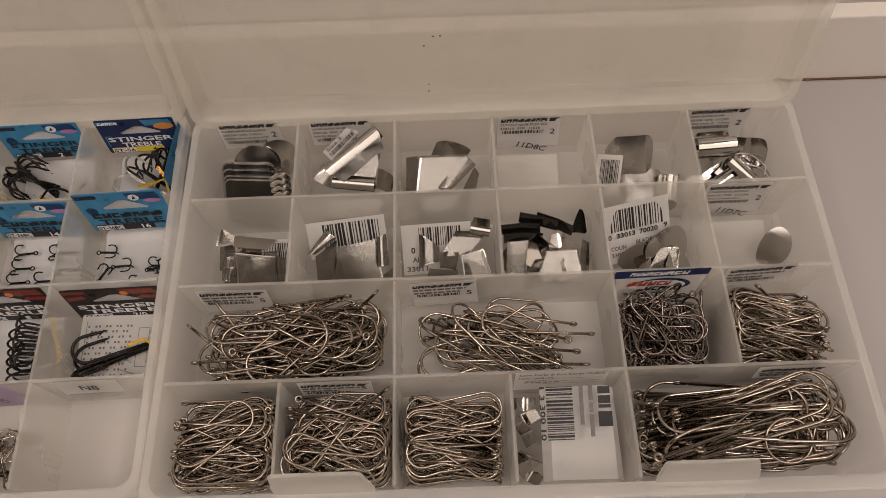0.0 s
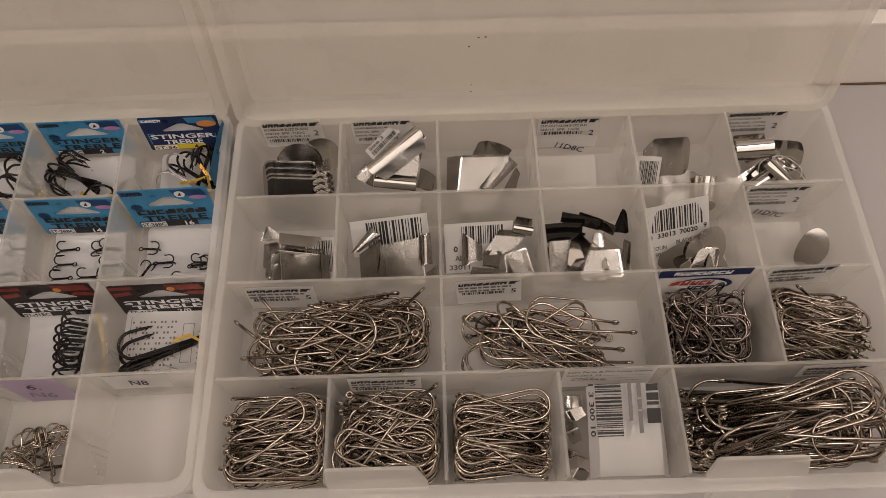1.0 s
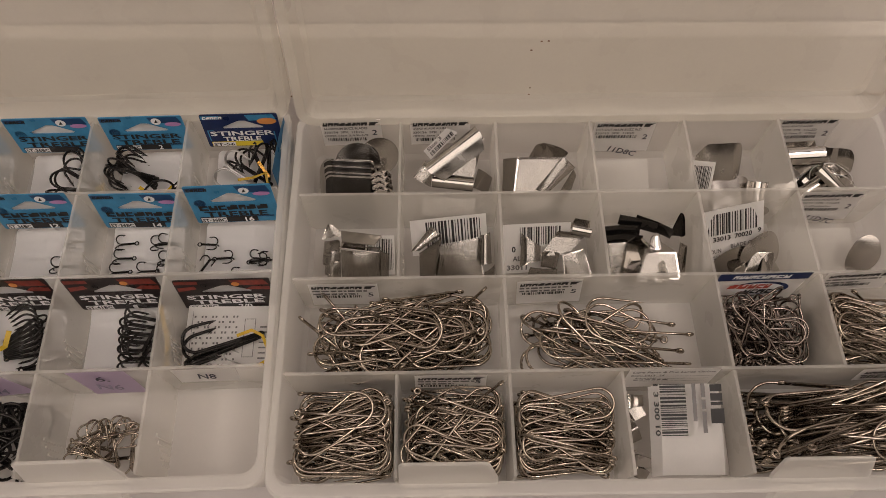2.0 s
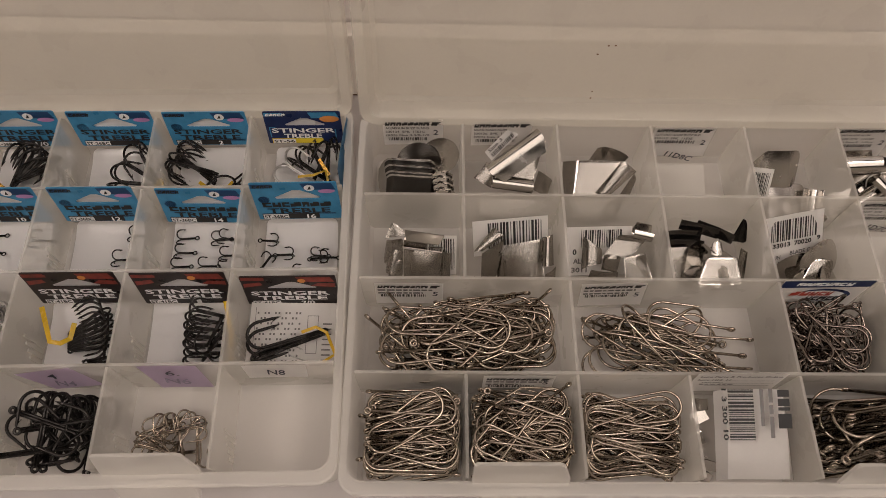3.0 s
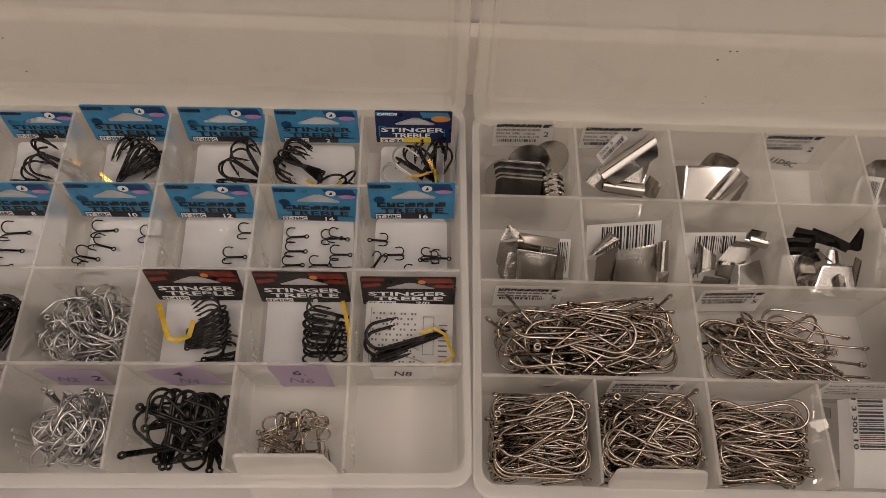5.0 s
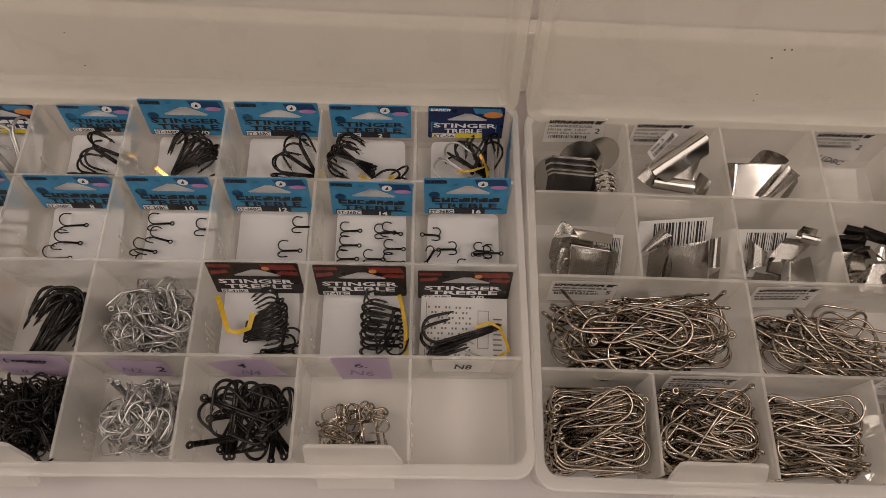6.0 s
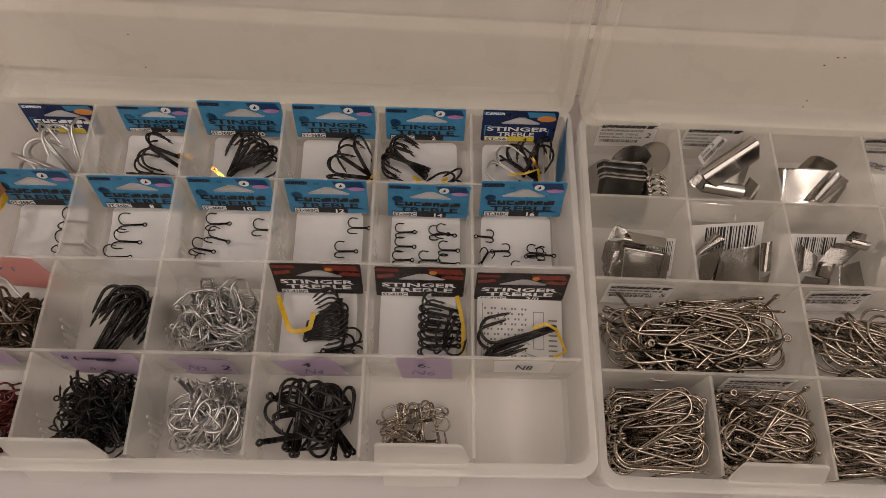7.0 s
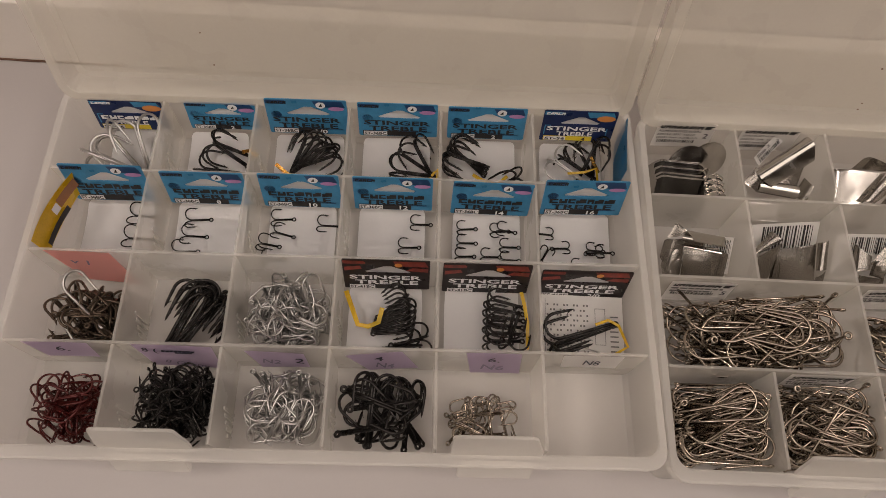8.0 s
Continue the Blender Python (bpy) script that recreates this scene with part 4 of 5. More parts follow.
ob = paper("pack_insert", cell("R", 4, 3)[0] @ pose(0.004, 0.014, 0.006, 14), 37, 27, FROST_FLOOR, "blank white pack lying in an empty compartment", "pack", "", 0.4)
blade("R", 5, 3, 27, 31, 21, 50, 0, 2, domed(0.026, 0.029, 0.006, 0.009), "wide domed aluminium blade", ALUM_DULL)
blade("R", 5, 3, 32, 12, 10, 14, 4, -4, domed(0.026, 0.034, 0.006, 0.008), "wide domed aluminium blade", ALUM_DULL)
blade("R", 5, 3, 42, 14, 12, 40, 40, 20, rolled(0.018, 0.006, 0.005, 180), "curled aluminium blade end", ALUM_DULL)
ob = paper("label_sticker", cell("R", 5, 3)[0] @ pose(0.003, 0.012, 0.012, 46, 0, -6), 15, 24, PAPER, "white barcode label standing in a bag", "label", "price labels", 0.3)
barcode(ob, 2.5, 6, 11, 15, 23)
write(ob, "FS", GREY_INK, 3, 1.5, 4, 2.6, 0.0009)
for q in ((38, 30, 22, 50, 10, 10, curled(0.020, 0.020, 0.006, 0.1, 0.006)), (30, 28, 18, 60, 30, -20, curled(0.018, 0.022, 0.008, 0.1, 0.006)), (26, 14, 13, 20, -20, 40, rolled(0.020, 0.010, 0.0045, 230)), (40, 16, 10, 50, 20, 80, folded(0.014, 0.012, 0.012, 80)), (16, 10, 8, 30, 10, 0, curled(0.02, 0.03, 0.006, 0.1, 0.006))):
    blade("R", 6, 3, *q, "small shiny curled aluminium blade in a tangle")
roll_blade("R", 6, 3, (8, 34, 24), (30, 34, 26), 60, 7.0, 6, 250, "wide rolled shiny aluminium blade")
roll_blade("R", 6, 3, (16, 11, 12), (38, 24, 18), 20, 4.5, 10, 270, "rolled shiny aluminium blade lying low")
lone_hooks("R", 6, 3, tube([[((0.013 * math.cos(k * math.pi / 14), 0.011 * math.sin(k * math.pi / 14), 0.002 * math.sin(k)), 0.00035) for k in range(15)]]), BRIGHT, [(34, 18, 20, 30, 0, -10), (38, 12, 16, 40, 10, -30)], "thin bent bright wire arc among blades", "wire_arc")

roll_blade("R", 1, 2, (23, 31, 27), (46, 28, 26), 150, 5.0, 9, 230, "rolled shiny aluminium blade")
leaf("R", 1, 2, ((23, 12, 13), (44, 10, 13), (46, 24, 24), (23, 26, 24)), "bright curved aluminium blade below a roll", ALUM, 2.5)
for k in range(3):
    leaf("R", 1, 2, ((10 + k, 20 - 5 * k, 16 - 3 * k), (22, 20 - 5 * k, 18 - 3 * k), (23, 31 - 5 * k, 28 - 4 * k), (12 + k, 31 - 5 * k, 25 - 4 * k)), "curled dark-reflecting aluminium blade", ALUM, 2.0, 4.0, 0, 0.12)
leaf("R", 1, 2, ((12, 31, 27), (26, 33, 29), (18, 38, 33), (16, 38, 33)), "pointed delta aluminium blade", ALUM_DULL, 0.5)
leaf("R", 1, 2, ((43, 12, 10), (50, 10, 10), (51, 24, 22), (46, 25, 25)), "folded shiny aluminium blade", ALUM, 1.5)
leaf("R", 1, 2, ((14, 5, 3), (42, 4, 3), (44, 14, 9), (12, 14, 9)), "round dished aluminium blade on the floor", ALUM_DULL, 2.0, 0, 0, 0.2)
ob = paper("label_sticker", cell("R", 1, 2)[0] @ pose(0.037, 0.016, 0.010, 42, 0, 0), 17, 24, PAPER, "white barcode label under blades", "label", "price labels", 0.3)
barcode(ob, 1, 3, 15, 19, 24)

ob = paper("label_sticker", cell("R", 2, 2)[0] @ pose(0.007, 0.026, 0.014, 46, 0, 6), 45, 22, PAPER, "white barcode label leaning behind folded blades", "label", "price labels", 0.3)
barcode(ob, 9, 4, 33, 16, 25)
leaf("R", 2, 2, ((6, 24, 24), (11, 24, 25), (24, 31, 31), (18, 37, 31)), "folded aluminium wing blade", ALUM_DULL, 1.5)
leaf("R", 2, 2, ((11, 10, 12), (20, 13, 14), (24, 30, 30), (11, 23, 24)), "folded aluminium wing blade", ALUM, 0.5)
leaf("R", 2, 2, ((26, 8, 11), (49, 10, 12), (46, 31, 28), (22, 27, 27)), "broad curled aluminium blade", ALUM_DULL, 1.2)
leaf("R", 2, 2, ((46, 16, 22), (53, 17, 22), (52, 32, 32), (46, 31, 30)), "curled aluminium blade end", ALUM, 2.5)
leaf("R", 2, 2, ((20, 8, 10), (27, 6, 9), (25, 20, 22), (21, 26, 26)), "narrow dark-reflecting blade fold", ALUM, -2.0)
leaf("R", 2, 2, ((46, 6, 6), (55, 8, 8), (55, 18, 18), (49, 14, 16)), "folded shiny aluminium blade", ALUM, 1.0)
leaf("R", 2, 2, ((6, 4, 4), (14, 3, 4), (14, 12, 10), (7, 14, 12)), "folded shiny aluminium blade", ALUM, 1.0)
ob = paper("label_sticker", cell("R", 3, 2)[0] @ pose(0.003, 0.016, 0.009, 42, 0, 2), 40, 30, PAPER, "white label with barcode and printed numbers under blades", "label", "price labels", 0.3)
barcode(ob, 10, 17, 24, 11, 26)
write(ob, "0", INK, 5, 13, 2.4, 3.6, 0.0009)
write(ob, "ALU", GREY_INK, 5.5, 7.5, 7.5, 3.2, 0.0009)
write(ob, "33011", GREY_INK, 2, 2, 12, 3.2, 0.0009)
W_LABEL = "folded aluminium wing blade in a tangle"
leaf("R", 3, 2, ((12, 16, 18), (24, 19, 20), (24, 26, 25), (13, 33, 28)), W_LABEL, ALUM_DULL, -2.5)
leaf("R", 3, 2, ((24, 22, 20), (40, 22, 22), (52, 33, 28), (34, 34, 29)), W_LABEL, ALUM_DULL, 0.8, 0, 2.5)
roll_blade("R", 3, 2, (42, 35, 30), (53, 33, 29), 60, 3.6, 5, 240, "small rolled aluminium blade end")
leaf("R", 3, 2, ((38, 8, 16), (54, 10, 17), (49, 24, 25), (36, 20, 25)), "white-reflecting folded wing blade", ALUM, 0.4)
leaf("R", 3, 2, ((24, 16, 18), (33, 14, 17), (35, 22, 24), (25, 23, 24)), "dark-reflecting folded wing blade", ALUM, -2.0)
leaf("R", 3, 2, ((14, 6, 8), (34, 5, 8), (34, 15, 17), (18, 16, 18)), W_LABEL, ALUM, 1.5)
leaf("R", 3, 2, ((30, 3, 4), (52, 4, 4), (54, 12, 12), (32, 10, 12)), W_LABEL, ALUM_DULL, 1.0)

rng = random.Random(31)
C_LABEL = "small cut-out aluminium blade with eyelet in a jumbled pile"
for k in range(9):
    st = rng.choice((folded(0.012, 0.018, 0.008, 70, 0.3), folded(0.016, 0.012, 0.016, 90, 0.4), folded(0.009, 0.02, 0.006, 60, 0.1)))
    blade("R", 4, 2, rng.uniform(10, 46), rng.uniform(10, 34), 5 + 1.4 * k, rng.uniform(-10, 50), rng.uniform(-20, 20), rng.uniform(0, 180), st, C_LABEL, ALUM if k % 3 else ALUM_DULL, (0.003, 0, 0.0021) if k % 2 else None)
# straps: their dark reflections are put into the base colour
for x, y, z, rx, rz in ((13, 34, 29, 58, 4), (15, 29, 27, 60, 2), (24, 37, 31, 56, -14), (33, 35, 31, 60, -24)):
    blade("R", 4, 2, x, y, z, rx, 0, rz, folded(0.0065, 0.012, 0.010, 12, 0.05), "cut-out blade strap with eyelet, dark reflection put into its colour", DARK_SHEET, (0.007, 0, 0.0021), thick=0.0007)
leaf("R", 4, 2, ((4, 8, 12), (14, 8, 13), (17, 27, 27), (5, 27, 26)), C_LABEL, ALUM_DULL, 0.8)
leaf("R", 4, 2, ((20, 5, 22), (46, 5, 22), (44, 20, 28), (26, 20, 28)), "flat white-reflecting aluminium plate on the pile", ALUM, 0.3)
leaf("R", 4, 2, ((27, 20, 30), (35, 20, 30), (34, 28, 33), (29, 28, 33)), "flat aluminium tongue blade on top of the pile", ALUM, 0.3, 0, 0, 0.25)
# dark reflection painted in as the blade's own colour
leaf("R", 4, 2, ((40, 29, 30), (50, 28, 29), (47, 36, 42), (44, 37, 43)), "upright pointed blade, dark reflection put into its colour", DARK_SHEET, -1.5, 0, 0, 0.2)
leaf("R", 4, 2, ((45, 10, 14), (51, 12, 16), (51, 24, 27), (47, 26, 28)), "narrow upright blade at the edge of the pile", ALUM, -1.0)

ob = paper("label_sticker", cell("R", 5, 2)[0] @ pose(0.006, 0.016, 0.013, 46, 0, 12), 38, 35, PAPER, "white barcode label tilted in a bag with blades", "label", "price labels", 0.4)
barcode(ob, 3, 19, 31, 13, 27)
write(ob, "0", INK, 0.8, 15, 2.2, 3.0, 0.0009)
write(ob, "33013", INK, 6, 15.2, 11, 3.0, 0.0009)
write(ob, "70020", INK, 19.5, 15.2, 11, 3.0, 0.0009)
write(ob, "9", INK, 34, 16, 2.2, 3.0, 0.0009)
write(ob, "BLADE C", GREY_INK, 17, 9.5, 13, 2.6, 0.0009)
write(ob, "COUN", GREY_INK, 2, 8, 9, 2.6, 0.0009)
write(ob, "330137", GREY_INK, 2, 4, 11, 2.6, 0.0009)
blade("R", 5, 2, 38, 24, 20, 40, 0, 30, dish(0.022, 0.004, 1.3), "oval aluminium counter blade", ALUM_DULL)
blade("R", 5, 2, 33, 14, 16, 40, 14, 50, curled(0.014, 0.026, 0.005, 0.2, 0.005), "curled bright aluminium blade")
blade("R", 5, 2, 22, 20, 17, 50, -20, 20, dish(0.017, 0.003, 1.4), "oval aluminium counter blade")
blade("R", 5, 2, 44, 12, 12, 40, 20, 60, dish(0.024, 0.004, 1.2), "oval aluminium counter blade", ALUM_DULL)
leaf("R", 5, 2, ((24, 6, 15), (42, 6, 16), (45, 21, 24), (33, 21, 24)), "flat bright counter blade on others", ALUM, 0.6, 0, 0, 0.12)
blade("R", 5, 2, 34, 48, 24, 74, 0, 0, dish(0.012, 0.001, 2.2), "flat grey aluminium blade at the rear wall", ALUM_DULL)

paper("pack_insert", cell("R", 6, 2)[0] @ pose(0.004, 0.008, 0.006, 12), 38, 34, FROST_FLOOR, "blank white pack lying in a compartment", "pack", "", 0.4)
blade("R", 6, 2, 42, 22, 17, 0, -58, 80, dish(0.018, 0.003, 1.5), "single oval aluminium counter blade on a white pack", ALUM_DULL)

# ---- left box: packs with header cards ----
hang_card("L", 1, 3, "navy", "", "ST-36", "", 9.5, 14, 45, 30, seed=1, lies=(6, 12))
hang_card("L", 2, 3, "blue", "STINGER", "ST-36BC", "2", 11.5, 17, 44, 28, seed=2, lies=(-3, 6))
hang_card("L", 3, 3, "blue", "STINGER", "ST-36BC", "1/0", 5, 17, 51, 35, seed=3)
hang_card("L", 4, 3, "blue", "STINGER", "ST-36BC", "", 5, 17, 50.5, 34, seed=4)
hang_card("L", 5, 3, "blue", "STINGER", "ST-36BC", "2", 4.5, 17, 50, 33, seed=5)
hang_card("L", 6, 3, "navy", "STINGER", "ST-56", "4", 7.5, 18, 47, 32, seed=6)
hang_card("L", 1, 2, "blue", "", "ST-36BC", "", 8, 19, 48, 35, seed=7)
hang_card("L", 2, 2, "blue", "", "ST-36BC", "8", 7, 17, 49, 32, seed=8)
hang_card("L", 3, 2, "blue", "", "ST-36BC", "10", 7, 17, 48, 33, seed=9)
hang_card("L", 4, 2, "blue", "", "ST-36BC", "12", 5.5, 17, 48, 33, seed=10)
hang_card("L", 5, 2, "blue", "", "ST-36BC", "14", 7.5, 15, 49, 33, seed=11, roll=-1.5)
hang_card("L", 6, 2, "blue", "", "ST-36BC", "16", 6, 18, 50, 35, seed=12, roll=1)
hang_card("L", 4, 1, "black", "STINGER", "ST-41BC", "4", 3, 15, 50, 35, seed=13)
hang_card("L", 5, 1, "black", "STINGER", "ST-41BC", "1", 3, 13, 51, 35, seed=14)
hang_card("L", 6, 1, "black", "STINGER", "ST-41BC", "2/0", 3, 9, 53, 33, seed=15)
# a yellow pack folded along the side of the first compartment of its row
bm = bmesh.new()
rows = []
for k in range(7):
    u = k / 6
    rows.append([bm.verts.new((0.0025 + 0.010 * (1 - u) ** 2 + 0.001 * math.sin(3 * u), 0.049 - 0.045 * u, 0.024)), bm.verts.new((0.002 + 0.013 * (1 - u) ** 2, 0.0495 - 0.046 * u, 0.044))])
for ra, rb in zip(rows, rows[1:]):
    bm.faces.new((ra[0], ra[1], rb[1], rb[0]))
bmesh.ops.solidify(bm, geom=bm.faces[:], thickness=0.0005)
ypack = tagged(part("hook_pack", bm, YELLOW_TIE, m=cell("L", 1, 2)[0], smooth=True), "yellow printed hook pack bent along the compartment side", "hook pack")
for k, (u0, u1, z0, z1, mt, nm) in enumerate(((0.08, 0.42, 0.034, 0.042, CORK, "figure"), (0.35, 0.9, 0.026, 0.031, INK, "brand_mark"), (0.43, 0.54, 0.034, 0.041, WHITE_PRINT, "disc"))):
    bm = bmesh.new()
    rows = []
    for i in range(5):
        u = u0 + (u1 - u0) * i / 4
        px = 0.0033 + 0.0125 * (1 - u) ** 2
        rows.append([bm.verts.new((px + 0.0008, 0.049 - 0.045 * u, z0)), bm.verts.new((px + 0.0008, 0.049 - 0.045 * u, z1))])
    for ra, rb in zip(rows, rows[1:]):
        bm.faces.new((ra[0], ra[1], rb[1], rb[0]))
    part(nm, bm, mt, ypack)
# a second blue header folded against the side wall
m = cell("L", 6, 3)[0] @ pose(0.0545, 0.008, 0.014, 90, 0, 84)
ob = paper("hook_pack", m, 38, 33, BLUE_CARD, "light blue hook pack standing along the side wall", "hook pack", "treble hook packs", 0.5)
flat_shape(ob, "brand_mark", INK, blocks(4, 8, 28, 4, 7, 0.0, 8), 0.0012, True)
flat_shape(ob, "figure", WHITE_PRINT, [rect(18, 14, 4, 14, 1)], 0.0012)

# hooks laid out on the inserts of the second row
SMALL_T = [treble(L, L * 0.5, 0.00042, 0.30) for L in (0.0165, 0.0145, 0.0128, 0.0118, 0.0108, 0.0098)]
T_LABEL = "small black treble hook lying on a white pack insert"
lone_hooks("L", 1, 2, SMALL_T[0], BLACK_WIRE, [(55, 37, 8.5, 60, 0, 175), (53, 22, 8.5, 60, 0, 178)], T_LABEL)
lone_hooks("L", 2, 2, SMALL_T[1], BLACK_WIRE, [(29, 37, 8.5, 60, 0, 184), (28, 25, 8.5, 60, 0, 178), (24, 15, 8.5, 60, 0, 182)], T_LABEL)
lone_hooks("L", 3, 2, SMALL_T[2], BLACK_WIRE, [(23, 39, 8.5, 60, 0, 184), (24, 27, 8.5, 70, 0, 165), (52, 35, 8.5, 60, 0, 178), (16, 20, 8.5, 60, 0, 170), (20, 11, 8.5, 60, 0, 180)], T_LABEL)
lone_hooks("L", 4, 2, SMALL_T[3], BLACK_WIRE, [(52, 38, 8.5, 60, 0, 180), (45, 22, 8.5, 60, 0, 182)], T_LABEL)
lone_hooks("L", 5, 2, SMALL_T[4], BLACK_WIRE, [(23, 36, 8.5, 60, 0, 184), (23, 26, 8.5, 60, 0, 180), (44, 35, 8.5, 60, 0, 184), (48, 34, 9.5, 60, 0, 170), (50, 24, 8.5, 60, 0, 180), (22, 17, 8.5, 60, 0, 182), (38, 17, 8.5, 60, 0, 180), (50, 15, 8.5, 60, 0, 178)], T_LABEL)
lone_hooks("L", 6, 2, SMALL_T[5], BLACK_WIRE, [(6, 34, 8.5, 60, 0, -4), (16, 24, 8.5, 60, 0, 2), (46, 23, 8.5, 60, 0, 176), (37, 21, 9.0, 60, 0, 6), (52, 22, 8.5, 60, 0, 178), (8, 16, 8.5, 60, 0, 60), (36, 12, 8.5, 60, 0, 178)], T_LABEL)

# bunches of treble hooks in the rear row
BIG_T = treble(0.034, 0.017, 0.00095, 0.36)
MID_T = treble(0.027, 0.0135, 0.00075, 0.36)
lone_hooks("L", 1, 3, BIG_T, BRIGHT, [(38, 18, 10, 20, -18, 135), (44, 20, 11, 60, -24, 110), (36, 16, 9, 100, -8, 160)], "large bright treble hook in front of a pack")
lone_hooks("L", 2, 3, MID_T, BLACK_WIRE, [(47, 24, 10, 30, -14, 150), (44, 17, 9, 90, -4, 176), (50, 30, 11, 10, -14, 165)], "black treble hook lying on a white insert")
lone_hooks("L", 3, 3, MID_T, BLACK_WIRE, [(19 + 1.4 * k, 20 + 0.3 * k, 10 + 1.0 * k, 25 * k, -22 + 2 * k, 66 - 10 * k) for k in range(6)], "black treble hook in a tied bunch")
lone_hooks("L", 4, 3, MID_T, BLACK_WIRE, [(53, 21, 9, 20, -20, 122), (54, 19, 8, 80, -4, 176), (52, 22, 10, 45, -12, 150)], "black treble hook lying on a white insert")
lone_hooks("L", 5, 3, MID_T, BLACK_WIRE, [(28 - 0.5 * k, 23 + 1.0 * k, 10 + k, 30 * k, -16 + 2 * k, 142 + 6 * k) for k in range(5)] + [(44, 8, 8, 0, -40, 10)], "black treble hook in a tied bunch")
lone_hooks("L", 6, 3, MID_T, BLACK_WIRE, [(44, 22, 10, 30 * k, -30 + 9 * k, 60 + 28 * k) for k in range(4)], "black treble hook in a tied bunch")
lone_hooks("L", 6, 3, MID_T, BRIGHT, [(38, 20, 10, 40, -14, 150)], "bright treble hook beside a tied bunch")
tie("L", 1, 3, [(34, 20, 9), (30, 17, 12), (27, 14, 11), (25, 10, 9)], 1.7, YELLOW_TIE, "yellow twist tie on hooks")
tie("L", 2, 3, [(45, 30, 16), (50, 30, 18), (55, 28, 16)], 2.4, GOLD_TIE, "gold foil twist tie on hooks")
tie("L", 3, 3, [(10, 22, 16), (18, 16, 14), (24, 13, 12), (30, 12, 13)], 2.4, GOLD_TIE, "gold foil twist tie on hooks")
tie("L", 4, 3, [(50, 14, 10), (54, 20, 14), (57, 23, 15), (56, 12, 10)], 1.7, YELLOW_TIE, "yellow twist tie on hooks")
tie("L", 5, 3, [(22, 20, 14), (27, 16, 15), (32, 14, 15), (38, 13, 14), (44, 18, 17)], 2.2, YELLOW_TIE, "yellow twist tie with twisted ends")
tie("L", 5, 3, [(30, 15, 14), (37, 11, 13), (43, 9, 12)], 2.0, GOLD_TIE, "gold foil twist tie on hooks")
tie("L", 6, 3, [(26, 22, 16), (36, 22, 18), (44, 24, 20), (46, 14, 14), (44, 10, 12)], 1.7, YELLOW_TIE, "yellow twist tie on a bunch of hooks")
tie("L", 6, 3, [(40, 30, 24), (43, 26, 21), (46, 22, 18)], 2.0, GOLD_TIE, "gold foil twist tie on hooks")

# third row
NEST_T = treble(0.0215, 0.0115, 0.00065, 0.34)
pile("L", 1, 1, 1, treble(0.026, 0.013, 0.0008), BRONZE_WIRE, 26, 0.024, "heap of bronzed treble hooks", None, 90, 25, 6, 41, (0.08, 1.0, 0.0, 0.82), "treble_hook")
lone_hooks("L", 1, 1, j_hook(0.034, 0.014, 0.0009), BRIGHT, [(42, 14, 27, 70, -8, 140), (20, 26, 22, 80, 20, -50)], "bright steel hook on a bronzed heap", "fish_hook")
lone_hooks("L", 2, 1, treble(0.040, 0.016, 0.0010, 0.34), BLACK_WIRE, [(14 + 4.2 * k, 6 + 1.0 * (k % 3), 6 + 1.6 * (k % 3), 40 * k, -18 - 4 * (k % 2), 62 - 3 * k) for k in range(6)] + [(36 + 3.5 * k, 6 + 2.0 * (k % 2), 7 + 2.5 * (k % 2), 50 * k, -20 - 3 * (k % 2), 56 - 5 * k) for k in range(4)], "large black treble hook among others laid alongside")
pile("L", 3, 1, 1, treble(0.0215, 0.0120, 0.00056), BRIGHT, 78, 0.036, "heap of bright tinned treble hooks", None, 90, 35, 12, 43, (0.08, 0.98, 0.0, 0.92), "treble_hook")
lone_hooks("L", 4, 1, NEST_T, BLACK_WIRE, [(22 + 0.4 * k, 18 + 1.3 * k, 10 + 1.4 * k, 70, -10, 2 + 6 * k) for k in range(7)] + [(28, 9, 9, 20, 0, 8), (40, 8, 9, 80, 0, 14)], "black treble hook in a nested row")
tie("L", 4, 1, [(4, 41, 19), (8, 31, 18), (12, 21, 17), (18, 20, 17), (24, 22, 19), (26, 30, 22)], 2.8, YELLOW_TIE, "long yellow twist tie round nested hooks")
lone_hooks("L", 5, 1, NEST_T, BLACK_WIRE, [(50 + 0.5 * (k % 2), 15 + 3.9 * k, 11 + 1.0 * k, 70, -10, 184 - 3 * k) for k in range(6)] + [(50, 30, 14, 30, -10, 250), (47, 34, 15, 80, -10, 255)], "black treble hook in a nested row")
tie("L", 5, 1, [(50, 42, 22), (52, 34, 20), (54, 24, 16), (54, 10, 12)], 2.2, YELLOW_TIE, "long yellow twist tie beside nested hooks")
ob = paper("size_chart", cell("L", 6, 1)[0] @ pose(0.004, 0.003, 0.0092, 4, 0, -1.5), 50, 42, PAPER, "white printed size chart lying under hooks", "leaflet", "", 0.5)
small = []
for i in range(13):
    for j in range(11):
        if (i * 7 + j * 5) % 6 not in (0, 3):
            small.append(rect(4 + i * 2.0, 4 + j * 3.1, 1.0, 1.2))
flat_shape(ob, "chart_print", GREY_INK, small, 0.0009)
flat_shape(ob, "chart_lines", GREY_INK, [rect(3, 3, 0.25, 36), rect(33, 12, 0.3, 22), rect(39, 12, 0.3, 22), rect(33, 12, 6, 0.3), rect(33, 34, 6.3, 0.3)], 0.0009)
flat_shape(ob, "chart_print", GREY_INK, [rect(42, 5 + k * 3, 5, 0.8) for k in range(9)], 0.0009)
lone_hooks("L", 6, 1, treble(0.040, 0.015, 0.0010, 0.32), BLACK_WIRE, [(47, 25, 16, 80, -3, 198), (46, 22, 14, 98, -2, 202)], "large black treble hook on a printed chart")
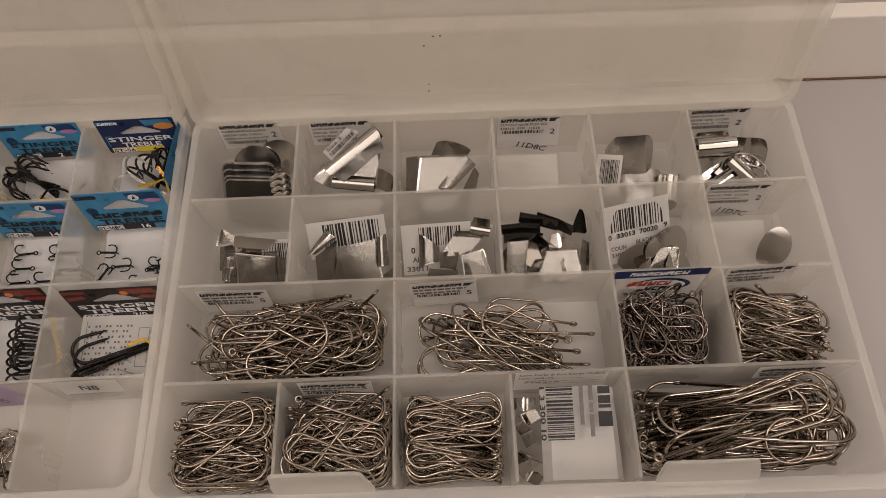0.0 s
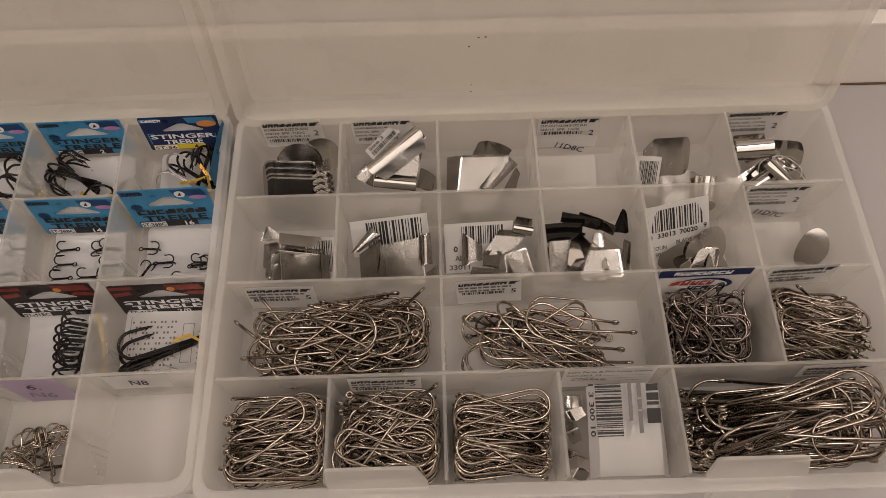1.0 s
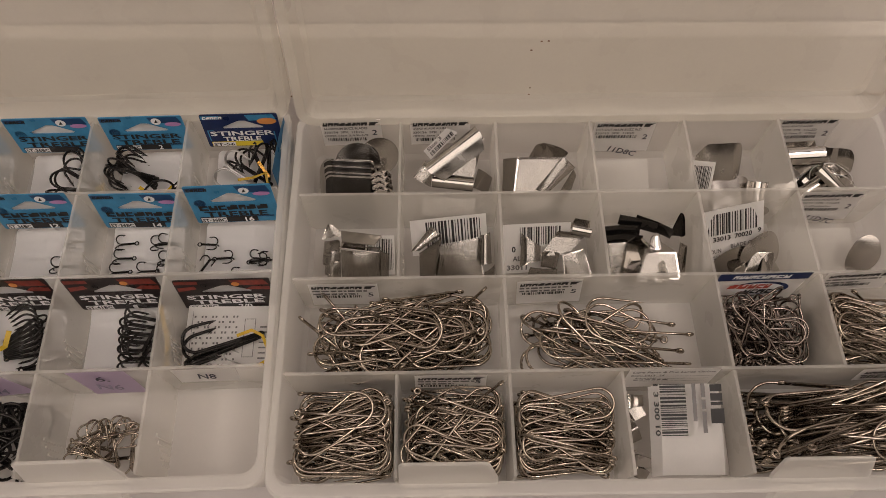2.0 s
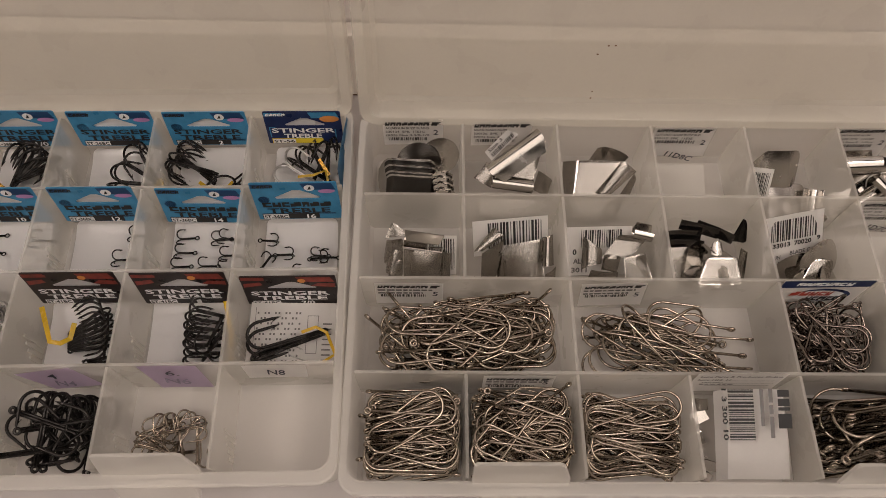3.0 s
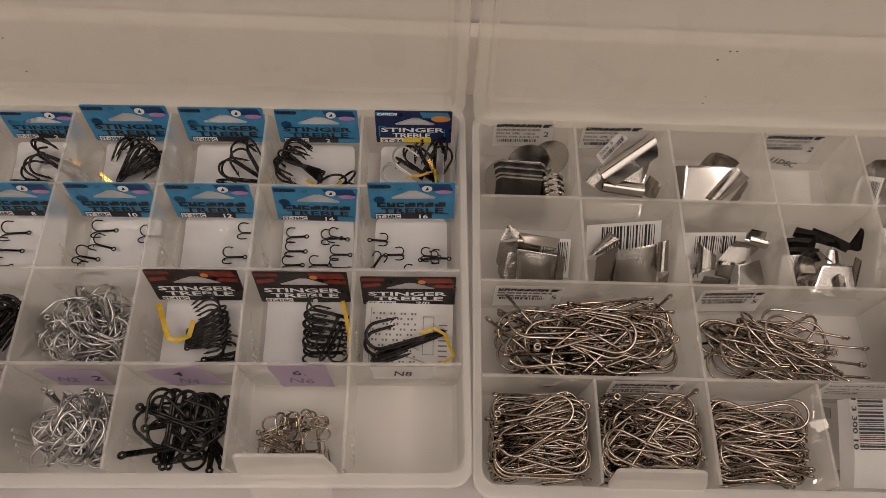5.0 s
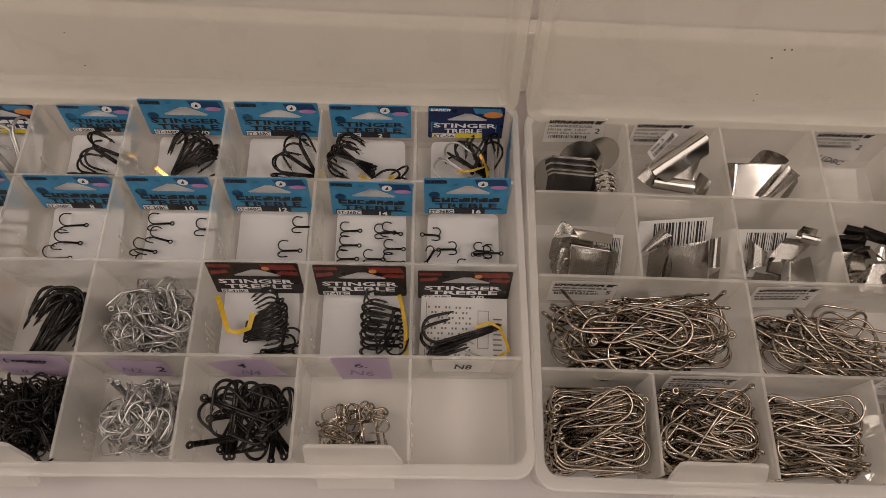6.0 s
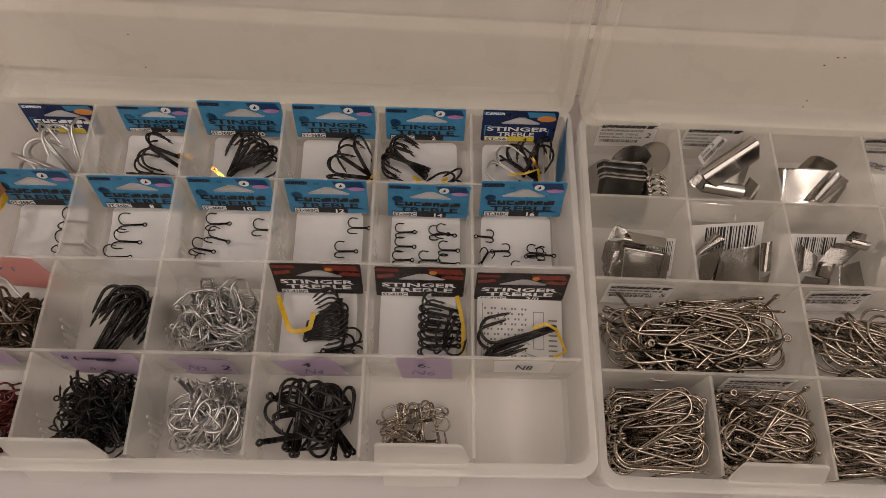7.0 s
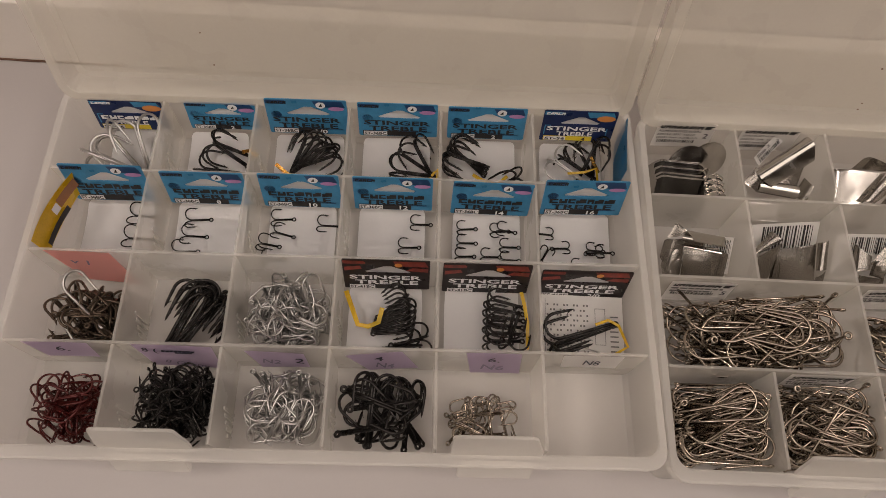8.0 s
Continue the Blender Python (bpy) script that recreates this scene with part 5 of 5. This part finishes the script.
tie("L", 6, 1, [(36, 24, 19), (44, 27, 19), (50, 24, 18), (55, 12, 16), (48, 8, 14)], 1.8, YELLOW_TIE, "yellow twist tie on large hooks")
lone_hooks("L", 6, 1, j_hook(0.012, 0.006, 0.0004), BRIGHT, [(38, 10, 10, 80, 0, 160)], "small bright hook on a printed chart", "fish_hook")

# front row
pile("L", 1, 0, 1, treble(0.021, 0.0105, 0.00062), RED_WIRE, 26, 0.020, "heap of red treble hooks", None, 90, 22, 10, 44, (0.10, 1.0, 0.0, 0.86), "treble_hook")
pile("L", 2, 0, 1, treble(0.0175, 0.0095, 0.00056), BLACK_WIRE, 90, 0.030, "heap of small black treble hooks", None, 90, 35, 12, 45, (0.12, 1.0, 0.0, 0.95), "treble_hook")
pile("L", 3, 0, 1, treble(0.0225, 0.0120, 0.00062), BRIGHT, 42, 0.026, "heap of bright tinned treble hooks under a note", None, 90, 28, 12, 46, (0.12, 1.0, 0.0, 0.92), "treble_hook")
pile("L", 4, 0, 1, treble(0.037, 0.0135, 0.00092, 0.34), BLACK_WIRE, 13, 0.020, "heap of black treble hooks", 75, 50, 14, 8, 47, (0.02, 0.99, 0.0, 0.92), "treble_hook", heap=0.0)
pile("L", 5, 0, 1, treble(0.024, 0.0070, 0.00055, 0.34), NICKEL, 13, 0.012, "heap of nickel treble hooks", None, 90, 14, 8, 48, (0.04, 0.92, 0.05, 0.80), "treble_hook")

N_LABEL = "lilac paper note with handwritten number taped to the divider"
note("L", 1, 1, 9, 17, 36, 32, PINK_PAPER, "salmon paper note with pencil ticks behind loose hooks", (("v 1", PENCIL, 11, 19, 10, 5),), -2, ((12, -2), (6, -6), (0, 0), (0, 0)))
note("L", 1, 0, 12, 30, 34, 20, PURPLE_PAPER, N_LABEL, (("6.", PEN, 15, 10, 7, 6),), 0, ((6, 0), (0, 0), (0, 0), (0, 0)))
note("L", 2, 0, 10, 20, 42, 30, PURPLE_PAPER, N_LABEL, (("8 (", PEN, 4, 20, 8, 7), ("8 (2mm", PENCIL, 12, 5, 22, 5)), -2, ((5, 0), (0, -2), (0, 0), (0, 0)))
note("L", 3, 0, 14, 18, 30, 24, PURPLE_PAPER, N_LABEL, (("2", PEN, 22, 11, 5, 7), ("N2", PENCIL, 4, 9, 10, 6)), -5, ((3, 0), (0, 4), (-3, 0), (-5, 0)))
note("L", 4, 0, 10, 20, 34, 24, PURPLE_PAPER, N_LABEL, (("4", PEN, 13, 15, 5, 6), ("N4", PENCIL, 14, 5, 10, 7)), -2, ((10, -2), (4, 4), (-6, 4), (-3, -5)))
note("L", 5, 0, 16, 19, 30, 30, PURPLE_PAPER, N_LABEL, (("6.", PEN, 12, 19, 7, 6), ("N6", PENCIL, 9, 8, 13, 7)), 0, ((4, 0), (2, 0), (0, 0), (0, 0)))
note("L", 6, 0, 12, 31, 31, 17, PAPER, "white paper note with handwritten N8 over an empty compartment", (("N8", PEN, 11, 6, 9, 6.5),), 0, ((0, 0), (0, 0), (1, 0), (-1, 0)))
# crossed-out word on the second note
m = on_back("L", 2, 0, 24, 40, 6, 2.6, -2, 8)
ob = paper("tape_strip", m, 20, 7, PURPLE_PAPER, "strip with a crossed-out word over a note", "paper note", "", 0.1)
flat_shape(ob, "scribble", PEN, [rect(1 + 2.2 * k, 2.2 - 0.2 * (k % 2), 2.0, 2.4, 0.7) for k in range(8)] + [rect(8, 0.4, 9, 1.4, 0.5)], 0.0006)
